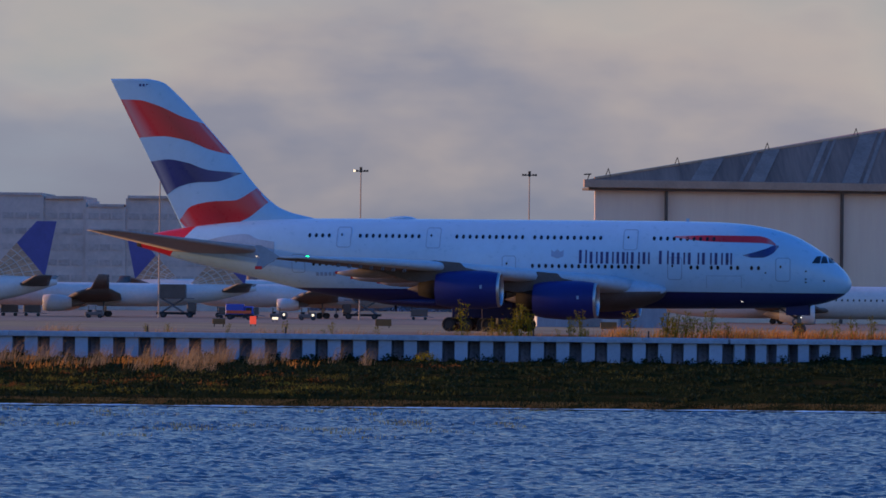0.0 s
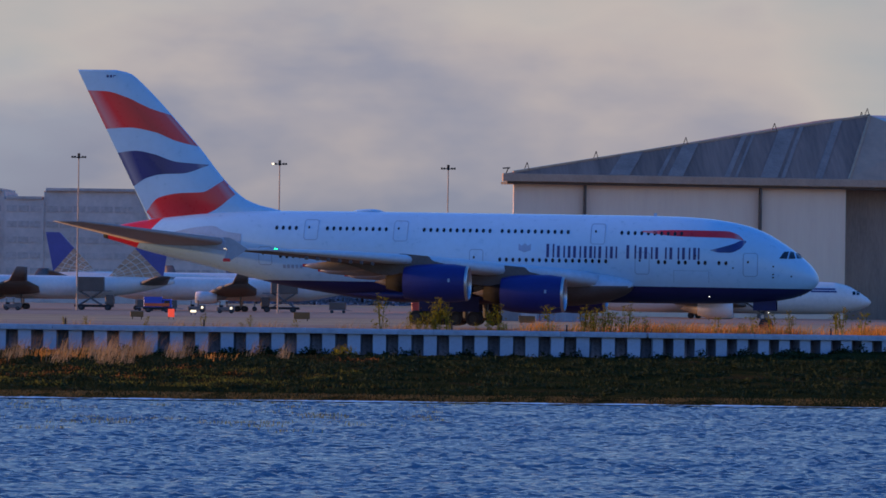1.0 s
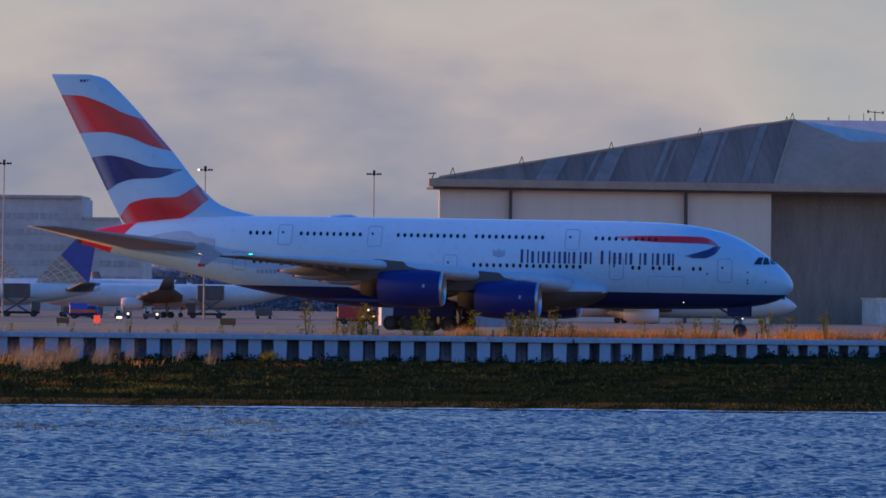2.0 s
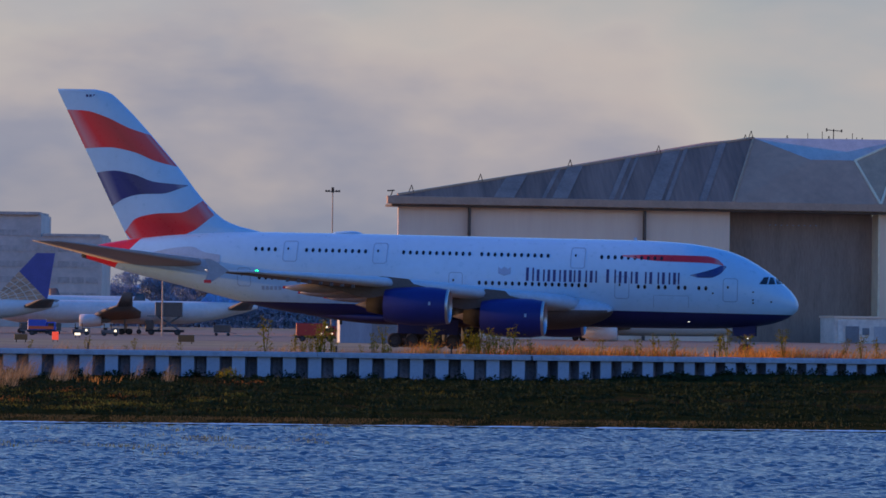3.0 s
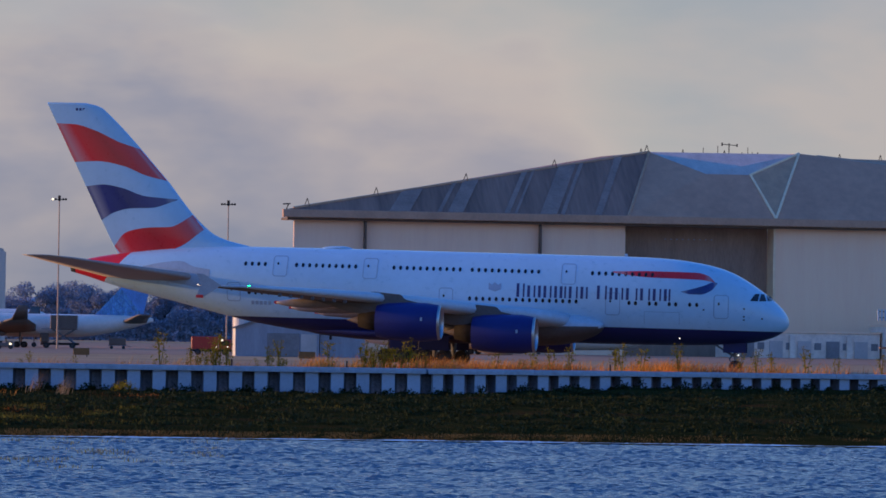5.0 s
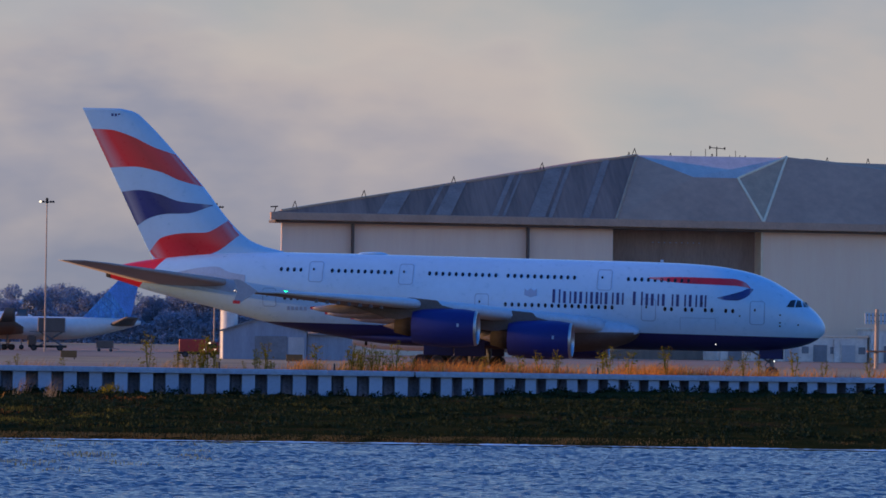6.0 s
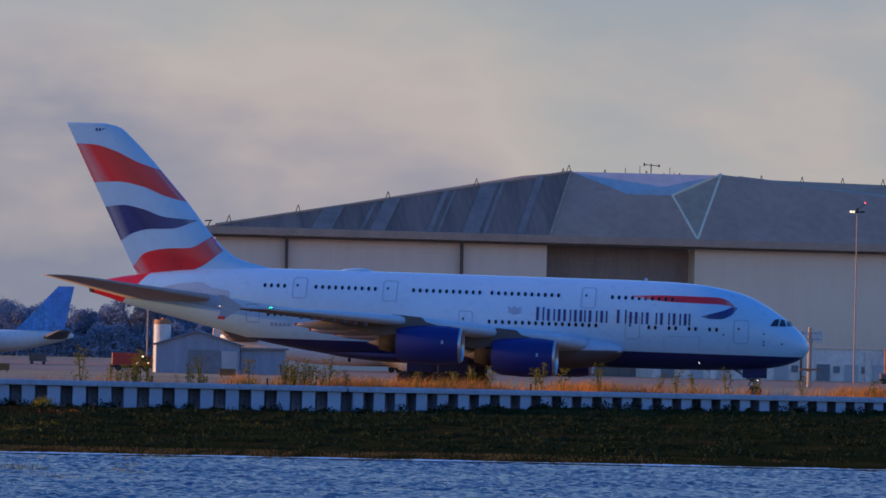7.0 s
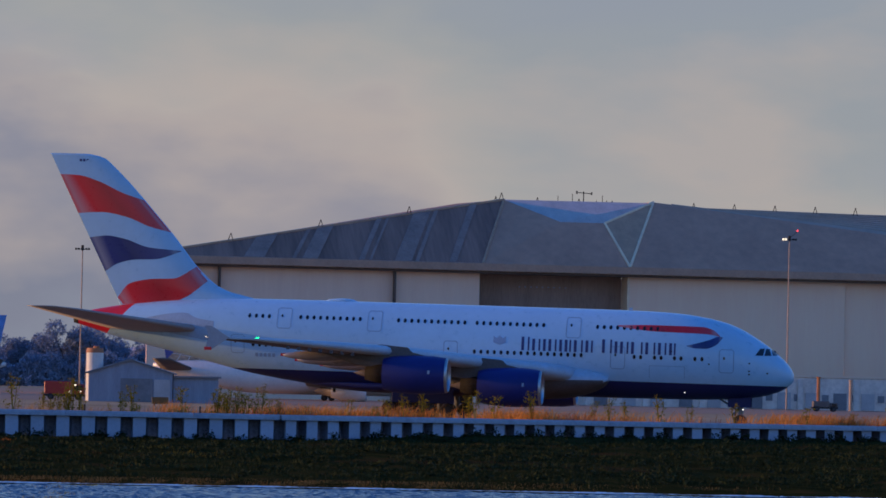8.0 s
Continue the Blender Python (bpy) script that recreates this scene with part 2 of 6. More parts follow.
def wing_of(stations, n=9):
    """Loft of a wing: stations of (y, leading x, trailing x, z, thickness)."""
    prof = [(1.0, 0.0), (0.75, 0.3), (0.5, 0.46), (0.3, 0.5), (0.15, 0.47), (0.05, 0.41), (0.012, 0.27), (0.0, 0.0)]
    ring = [(u, t) for u, t in prof] + [(u, -t * 0.75) for u, t in prof[-2:0:-1]]
    v = []
    for y, le, te, z, th in stations:
        for u, t in ring:
            v.append((le + (te - le) * u, y, z + t * th))
    f = grid_faces(len(ring), len(stations), True)
    f.append(tuple(range(len(ring)))[::-1])
    f.append(tuple(range((len(stations) - 1) * len(ring), len(stations) * len(ring))))
    return v, f


def spun(profile, origin, n=28):
    """Body turned round the x axis: profile of (x, radius)."""
    v = []
    for x, r in profile:
        for k in range(n):
            a = 2 * math.pi * k / n
            v.append((origin[0] + x, origin[1] + r * math.cos(a), origin[2] + r * math.sin(a)))
    return v, grid_faces(n, len(profile), True)


def wheel(parent, name, x, y, z, r, w):
    wv, wf = [], []
    prof = [(-w / 2, r * 0.55), (-w / 2, r * 0.9), (-w * 0.36, r), (w * 0.36, r), (w / 2, r * 0.9), (w / 2, r * 0.55)]
    for a, rr in prof:
        for k in range(20):
            t = 2 * math.pi * k / 20
            wv.append((rr * math.cos(t), a, rr * math.sin(t)))
    wf = grid_faces(20, len(prof), True)
    ob = link_mesh(name, wv, wf, RUBBER, parent, smooth=False)
    ob.location = (x, y, z)
    bm = bmesh.new()
    rod(bm, (0, -w * 0.42, 0), (0, w * 0.42, 0), r * 0.56, n=14)
    rod(bm, (0, -w * 0.55, 0), (0, w * 0.55, 0), r * 0.2, n=8)
    part("rim", bm, HUB, ob)
    return ob


# ---- the ground: lagoon, bank, sheet-pile wall, berm, airfield to the horizon ----
WATER_Z = -1.7
# the low sun's orange is put into the dry grass colour
GRASS_LIT = leaf_mat("sun_orange_dry_grass", (0.72, 0.26, 0.05))
GRASS_PALE = leaf_mat("pale_straw", (0.44, 0.27, 0.13))
GRASS_GREEN = leaf_mat("dark_green_weed", (0.020, 0.028, 0.009), 0.15, 0.2)
GRASS_BROWN = leaf_mat("brown_marsh_grass", (0.060, 0.032, 0.012))
GRASS_STRAW = leaf_mat("waterline_straw", (0.17, 0.11, 0.04))
FENNEL = leaf_mat("yellow_green_stalk", (0.25, 0.19, 0.02))
GRASS_SEDGE = leaf_mat("olive_sedge", (0.20, 0.19, 0.06))
GRASS_RUST = leaf_mat("rusty_dock_stalks", (0.40, 0.11, 0.03))
MOSS = leaf_mat("dark_moss_mound", (0.023, 0.031, 0.010), 0.12, 0.18)
MOSS_OLIVE = leaf_mat("olive_moss_mound", (0.13, 0.11, 0.02))
MOSS_RED = leaf_mat("reddish_marsh_mound", (0.20, 0.075, 0.02))
GRASS_OLIVE = leaf_mat("olive_tussock", (0.12, 0.10, 0.02))
SOIL = mat("bank_soil", (0.022, 0.018, 0.010), 0.95, spec=0.05, vary=0.3, scale=3.0, bump=0.05)
FIELD = mat("airfield_ground", (0.30, 0.18, 0.08), 0.95, vary=0.2, scale=30.0, bump=0.02)
CONCRETE = mat("taxiway_concrete", (0.34, 0.205, 0.13), 0.9, vary=0.16, scale=14.0, spec=0.15)
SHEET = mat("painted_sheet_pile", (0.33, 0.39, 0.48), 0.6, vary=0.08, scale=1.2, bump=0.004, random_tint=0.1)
# pans: weathered sheet, darkened further for the shade of the recess
SHEET_IN = mat("weathered_shaded_pan", (0.12, 0.14, 0.18), 0.75, vary=0.3, scale=1.0, random_tint=0.3)
FOAM = mat("lapping_foam", (0.50, 0.62, 0.74), 0.5, vary=0.25, scale=0.8)
CAP = mat("wall_cap", (0.31, 0.36, 0.42), 0.5, vary=0.14, scale=2.0)


def water_material():
    m = bpy.data.materials.new("lagoon_water")
    m.use_nodes = True
    nt = m.node_tree
    b = nt.nodes["Principled BSDF"]
    b.inputs["Base Color"].default_value = (0.046, 0.085, 0.128, 1)
    b.inputs["Roughness"].default_value = 0.05
    b.inputs["IOR"].default_value = 1.33
    tc = nt.nodes.new("ShaderNodeTexCoord")
    mp = nt.nodes.new("ShaderNodeMapping")
    mp.inputs["Scale"].default_value = (1.0, 0.7, 1)
    nt.links.new(tc.outputs["Object"], mp.inputs[0])
    n = node(nt, "ShaderNodeTexNoise", Scale=7.0, Detail=4.0, Roughness=0.55)
    nt.links.new(mp.outputs[0], n.inputs["Vector"])
    bp = node(nt, "ShaderNodeBump", Strength=1.0, Distance=0.075)
    nt.links.new(n.outputs[0], bp.inputs["Height"])
    nt.links.new(bp.outputs[0], b.inputs["Normal"])
    return m


def bank_material():
    """Patches of dark weed, brown earth and straw, drawn out along the shore."""
    m = mat("bank_growth", (0.02, 0.02, 0.01), 0.95, spec=0.0, bump=0.12, scale=1.5)
    nt = m.node_tree
    b = nt.nodes["Principled BSDF"]
    tc = nt.nodes.new("ShaderNodeTexCoord")
    mp = nt.nodes.new("ShaderNodeMapping")
    mp.inputs["Scale"].default_value = (0.13, 0.3, 1.0)
    nt.links.new(tc.outputs["Object"], mp.inputs[0])
    n = node(nt, "ShaderNodeTexNoise", Scale=1.0, Detail=7.0, Roughness=0.68)
    nt.links.new(mp.outputs[0], n.inputs["Vector"])
    c = ramp(nt, n.outputs[0], [(0.30, (0.014, 0.011, 0.005)), (0.44, (0.021, 0.022, 0.007)), (0.54, (0.033, 0.031, 0.009)), (0.62, (0.055, 0.032, 0.012)), (0.74, (0.027, 0.020, 0.010))])
    nt.links.new(c, b.inputs["Base Color"])
    return m


BANK = bank_material()
WATER = water_material()


def build_water():
    rng = np.random.default_rng(4)
    xs = np.arange(-46, 36.01, 0.16)
    ys = np.arange(116, 276, 0.1)
    gx, gy = np.meshgrid(xs, ys)
    z = np.zeros_like(gx)
    gust = 1 + 0.3 * np.sin(gx * 0.31 + 2 * np.sin(gy * 0.07)) * np.sin(gy * 0.23 + gx * 0.08)
    for k in range(44):
        lam = rng.uniform(0.3, 0.95)
        ang = rng.normal(-1.4, 0.5)
        kx, ky = 2 * np.pi / lam * np.cos(ang), 2 * np.pi / lam * np.sin(ang)
        s = np.sin(kx * gx + ky * gy + rng.uniform(0, 6.28) + 1.1 * np.sin(gx * rng.uniform(0.1, 0.6) + gy * rng.uniform(0.05, 0.3)))
        z += 0.0085 * gust * lam * (1 - 2 * np.abs(s) ** 0.8 if k % 2 else s)
    for k in range(12):
        lam = rng.uniform(1.2, 2.6)
        ang = rng.normal(-1.4, 0.45)
        kx, ky = 2 * np.pi / lam * np.cos(ang), 2 * np.pi / lam * np.sin(ang)
        s = np.sin(kx * gx + ky * gy + rng.uniform(0, 6.28) + 1.4 * np.sin(gx * rng.uniform(0.2, 0.7) + gy * rng.uniform(0.05, 0.25)))
        z += 0.0042 * lam * (1 - 2 * np.abs(s) ** 0.8)
    v = np.stack([gx, gy, z], -1).reshape(-1, 3)
    ob = link_mesh("water", v.tolist(), grid_faces(len(xs), len(ys)), WATER, smooth=True)
    ob.location = (0, 0, WATER_Z)
    tagged(ob, "wind-rippled blue lagoon water in evening light", "water", kind="structure")
    far = link_mesh("water_far", [(-900, -300, 0), (900, -300, 0), (900, 262, 0), (-900, 262, 0)], [(0, 1, 2, 3)], WATER)
    far.location = (0, 0, WATER_Z - 0.35)
    tagged(far, "calm lagoon water around the near shore", "water", kind="structure")
    return ob


WALL_Y, BEND_X, WALL_TOP, WALL_LOW = 280.0, 2.3, 1.45, -0.9
BEND = radians(32)


def wall_line(s):
    """Plan of the sea wall: s metres along it from the bend, negative to the west."""
    if s <= 0:
        return Vector((BEND_X + s, WALL_Y, 0)), 0.0
    return Vector((BEND_X + s * math.cos(BEND), WALL_Y + s * math.sin(BEND), -0.0022 * s)), BEND


def shore_y(x):
    return 244.5 + 0.12 * np.clip(x, -40, 0) + 0.05 * np.clip(x, 0, 60) + 0.3 * np.sin(x * 0.11)


def wall_y(x):
    return np.where(x < BEND_X, WALL_Y, WALL_Y + (x - BEND_X) * math.tan(BEND))


def bank_h(x, t):
    """Height of the bank at x, a share t of the way from the waterline to the wall."""
    top = 1.75 + 0.45 * np.clip((x - 2) / 12, 0, 1)
    return WATER_Z + np.where(t < 0, t * 2.5, top * np.maximum(t, 0) ** 0.8)


def build_foam():
    """Thin line of lapping foam where the ripples meet the bank."""
    rng = np.random.default_rng(12)
    xs = np.arange(-60, 45, 0.12)
    h = 0.55 * np.clip(0.035 + 0.03 * np.sin(xs * 0.9 + 2 * np.sin(xs * 0.23)) + rng.normal(0, 0.014, len(xs)), 0.006, 0.09)
    y = shore_y(xs) - 0.55 + 0.12 * np.sin(xs * 0.7)
    v = []
    for dy, k in ((-0.32, -0.5), (-0.12, 0.8), (0.0, 1.0), (0.3, -0.5)):
        v += np.stack([xs, y + dy, WATER_Z + h * k + 0.012], -1).tolist()
    ob = link_mesh("foam", v, grid_faces(len(xs), 4), FOAM, smooth=True)
    tagged(ob, "thin pale line of foam lapping at the bank", "foam", kind="stuff")


def build_land():
    rng = np.random.default_rng(7)
    # bank between water and wall
    xs = np.linspace(-150, 110, 261)
    ts = np.linspace(-0.12, 1.0, 24)
    v = []
    for t in ts:
        y0, y1 = shore_y(xs), wall_y(xs) + 0.4
        h = bank_h(xs, t) + rng.normal(0, 0.05, xs.shape) * (t > 0.02)
        v += np.stack([xs, y0 + (y1 - y0) * t, h], -1).tolist()
    bank = link_mesh("bank", v, grid_faces(len(xs), len(ts)), BANK, smooth=True)
    tagged(bank, "dark overgrown earth bank rising from the lagoon", "bank", kind="structure")
    # airfield: one sheet from behind the wall to the horizon
    ds = np.array([0.6, 3, 7, 14, 30, 60, 120, 300, 700, 1500, 3000, 4600])
    hs = np.array([1.2, 1.22, 1.1, 0.5, 0.05, 0, 0, 0, 0, 0, 0, 0])
    xs = np.concatenate([np.linspace(-4000, -150, 12), np.linspace(-140, 110, 60), np.linspace(140, 4000, 12)])
    v = []
    for d, h in zip(ds, hs):
        yy = np.minimum(wall_y(xs), 420) * (1 - min(1, d / 300)) + 300 * min(1, d / 300) + d
        v += np.stack([xs, yy, np.full_like(xs, h)], -1).tolist()
    g = link_mesh("ground", v, grid_faces(len(xs), len(ds)), FIELD, smooth=True)
    tagged(g, "flat airfield ground with dry grass", "ground", kind="structure")
    tx = link_mesh("taxiway", [(-420, 545, 0.01), (420, 404, 0.01), (420, 470, 0.01), (-420, 611, 0.01)], [(0, 1, 2, 3)], CONCRETE)
    tagged(tx, "pale concrete taxiway", "taxiway", kind="structure")
    ap = link_mesh("apron", [(-900, 690, 0.02), (900, 690, 0.02), (900, 1250, 0.02), (-900, 1250, 0.02)], [(0, 1, 2, 3)], CONCRETE)
    tagged(ap, "wide concrete parking apron", "apron", kind="structure")
    near = link_mesh("shore_near", [(-900, -400, -1.2), (900, -400, -1.2), (900, 20, -1.2), (900, 60, -2.6), (-900, 60, -2.6), (-900, 20, -1.2)], [(0, 1, 2, 5), (5, 2, 3, 4)], SOIL)
    tagged(near, "low earth shore where the viewer stands", "ground", kind="structure")


def build_wall():
    wall = empty("wall_sea", Matrix.Identity(4), "long painted steel sheet-pile sea wall with a flat cap", "sea wall", kind="structure")
    pitch = 1.37
    # one trapezoid pan: outward face, two webs, inward face
    a, d, th = 0.35, 0.6, 0.02
    out_me = bpy.data.meshes.new("pile_face")
    bm = bmesh.new()
    box(bm, (-a, -0.05, WALL_LOW), (a, 0.03, WALL_TOP - 0.2), 0.012)
    bm.to_mesh(out_me)
    bm.free()
    out_me.materials.append(SHEET)
    pan_me = bpy.data.meshes.new("pile_pan")
    bm = bmesh.new()
    x0, x1 = a, pitch - a
    pts = [(x0, 0.0), (x0 + 0.1, d), (x1 - 0.1, d), (x1, 0.0)]
    for (xa, ya), (xb, yb) in zip(pts, pts[1:]):
        vs = [bm.verts.new((xa, ya, WALL_LOW)), bm.verts.new((xb, yb, WALL_LOW)), bm.verts.new((xb, yb, WALL_TOP - 0.2)), bm.verts.new((xa, ya, WALL_TOP - 0.2))]
        bm.faces.new(vs)
        vs = [bm.verts.new((xa, ya + th, WALL_LOW)), bm.verts.new((xb, yb + th, WALL_LOW)), bm.verts.new((xb, yb + th, WALL_TOP - 0.2)), bm.verts.new((xa, ya + th, WALL_TOP - 0.2))]
        bm.faces.new(vs[::-1])
    bm.to_mesh(pan_me)
    bm.free()
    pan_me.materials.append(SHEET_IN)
    rng = random.Random(3)
    for i in range(-56, 62):
        p, turn = wall_line((i + 0.5) * pitch)
        for me, nm in ((out_me, "pile_face"), (pan_me, "pile_pan")):
            ob = new(nm, me)
            ob.parent = wall
            ob.matrix_basis = Matrix.Translation(p + Vector((0, 0, rng.uniform(-0.015, 0.015)))) @ Matrix.Rotation(turn, 4, "Z")
    for s0, s1 in ((-80, 0), (0, 85)):
        length = 6.85
        s = s0
        while s < s1 - 0.01:
            e = min(s + length, s1)
            p, turn = wall_line((s + e) / 2)
            cap = boxed("cap", (-(e - s) / 2 + 0.01, -0.14, WALL_TOP - 0.22), ((e - s) / 2 - 0.01, 0.62, WALL_TOP), CAP, wall, bevel=0.02)
            cap.matrix_basis = Matrix.Translation(p) @ Matrix.Rotation(turn, 4, "Z")
            lip = boxed("cap_edge", (-(e - s) / 2 + 0.01, -0.2, WALL_TOP - 0.29), ((e - s) / 2 - 0.01, -0.143, WALL_TOP - 0.1), CAP, wall, bevel=0.01)
            lip.matrix_basis = cap.matrix_basis
            s = e
    for s in (-31.4, -23.9, -10.5, -4.3, 12.0):
        p, turn = wall_line(s)
        st = part("stake", rod(rod(bmesh.new(), (0, 0, 0), (0, 0, 0.34), 0.045, 0.04), (0, 0, 0.34), (0, 0, 0.36), 0.05, 0.03), DARK_METAL)
        st.location = p + Vector((0, 0.3, WALL_TOP))
        tagged(st, "short dark steel stake on the sea wall", "stake", "stakes on the wall")


def blades(name, label, count, material, place, height, width, lean, seed, category="grass", wind=0.25):
    """Grass as one mesh of bent, tapering blades."""
    rng = np.random.default_rng(seed)
    base = place(rng, count)
    h = rng.uniform(*height, count) * rng.uniform(0.6, 1.0, count)
    ang = rng.uniform(0, 2 * np.pi, count)
    wv = rng.uniform(*width, count)
    dx, dy = np.cos(ang) * wv, np.sin(ang) * wv
    lx, ly = rng.normal(wind, lean, count) * h, rng.normal(0, lean, count) * h
    v = np.zeros((count, 5, 3))
    v[:, 0] = base - np.stack([dx, dy, np.full(count, 0.06)], 1)
    v[:, 1] = base + np.stack([dx, dy, np.full(count, -0.06)], 1)
    mid = base + np.stack([lx * 0.35, ly * 0.35, h * 0.6], 1)
    v[:, 2] = mid + 0.6 * np.stack([dx, dy, 0 * h], 1)
    v[:, 3] = mid - 0.6 * np.stack([dx, dy, 0 * h], 1)
    v[:, 4] = base + np.stack([lx, ly, h], 1)
    f = []
    for i in range(count):
        o = 5 * i
        f.append((o, o + 1, o + 2, o + 3))
        f.append((o + 3, o + 2, o + 4))
    ob = link_mesh(name, v.reshape(-1, 3).tolist(), f, material)
    return tagged(ob, label, category, kind="stuff")


water = build_water()
build_land()
build_foam()
build_wall()


# ---- the taxiing double-deck airliner: nose at x = 0, right side towards -y, ground at z = 0 ----
AIR = [(-70.2, 7.95, 8.75, 0.38), (-68.5, 7.5, 9.25, 0.85), (-66, 6.75, 9.75, 1.35), (-63, 6.05, 10.15, 1.95), (-60.3, 5.45, 10.45, 2.45), (-56.5, 4.55, 10.72, 2.95),
       (-52.5, 3.65, 10.85, 3.3), (-48, 2.95, 10.88, 3.5), (-44, 2.5, 10.9, 3.57), (-40, 2.42, 10.9, 3.57), (-30, 2.42, 10.9, 3.57), (-18, 2.45, 10.9, 3.57), (-14, 2.48, 10.86, 3.56),
       (-11, 2.52, 10.72, 3.5), (-8.5, 2.58, 10.4, 3.38), (-6.5, 2.68, 9.95, 3.2), (-5, 2.78, 9.35, 2.95), (-3.6, 2.95, 8.55, 2.6), (-2.4, 3.2, 7.75, 2.2),
       (-1.4, 3.55, 6.95, 1.75), (-0.7, 3.95, 6.3, 1.3), (-0.25, 4.35, 5.7, 0.85), (-0.04, 4.65, 5.25, 0.38), (0, 4.85, 5.05, 0.12)]
FIN_Z = [10.2, 10.9, 11.25, 12.1, 17.5, 23.4, 24.1, 24.4]
FIN_LE = [-50.5, -52.6, -54.4, -56.4, -61.3, -66.95, -67.9, -69.3]


def fin_le(z):
    return smooth_at(FIN_Z, FIN_LE, z)


def fin_te(z):
    return -65.7 - (z - 9.8) * (73.25 - 65.7) / (24.6 - 9.8)


def fin_half(x, z):
    le, te = fin_le(z), fin_te(z)
    u = np.clip((le - x) / (le - te), 0, 1)
    t = 0.52 - 0.33 * (z - 10) / 14
    return t * (2.6 * np.sqrt(u) * (1 - u) + 0.05 * (1 - u))


def decal(name, material, parent, xs, lower, upper, off, rows=6, label=""):
    """A painted area laid on a curved skin between two curves z(x); off(x, z) gives the skin's distance from the middle plane."""
    v, uv = [], []
    for j in range(rows + 1):
        for i, x in enumerate(xs):
            z = lower(x) + (upper(x) - lower(x)) * j / rows
            v.append((x, -(off(x, z) + 0.014), z))
            uv.append((i / (len(xs) - 1), j / rows))
    return link_mesh(name, v, grid_faces(len(xs), rows + 1), material, parent, label, smooth=True, uv=uv)


def fin_band(name, material, parent, up, low, rows=8, cols=40):
    """A flowing band across the fin from trailing to leading edge, given by its upper and lower edges."""
    up, low = np.array(up), np.array(low)
    v, uv = [], []
    s = np.linspace(0, 1, cols)
    def along(c):
        t = np.linspace(0, 1, len(c))
        return np.stack([smooth_at(t, c[:, 0], s), smooth_at(t, c[:, 1], s)], 1)
    a, b = along(low), along(up)
    for j in range(rows + 1):
        p = a + (b - a) * j / rows
        for i in range(cols):
            x, z = p[i]
            z = 10.5 + (z - 10.5) * 1.015
            x = x - 1.05 * (1 - i / (cols - 1)) * (z - 10) / 14
            x = float(np.clip(x, fin_te(z) + 0.02, fin_le(z) - 0.02))
            v.append((x, -(float(fin_half(x, z)) + 0.012), z))
            uv.append((i / (cols - 1), j / rows))
    return link_mesh(name, v, grid_faces(cols, rows + 1), material, parent, smooth=True, uv=uv)


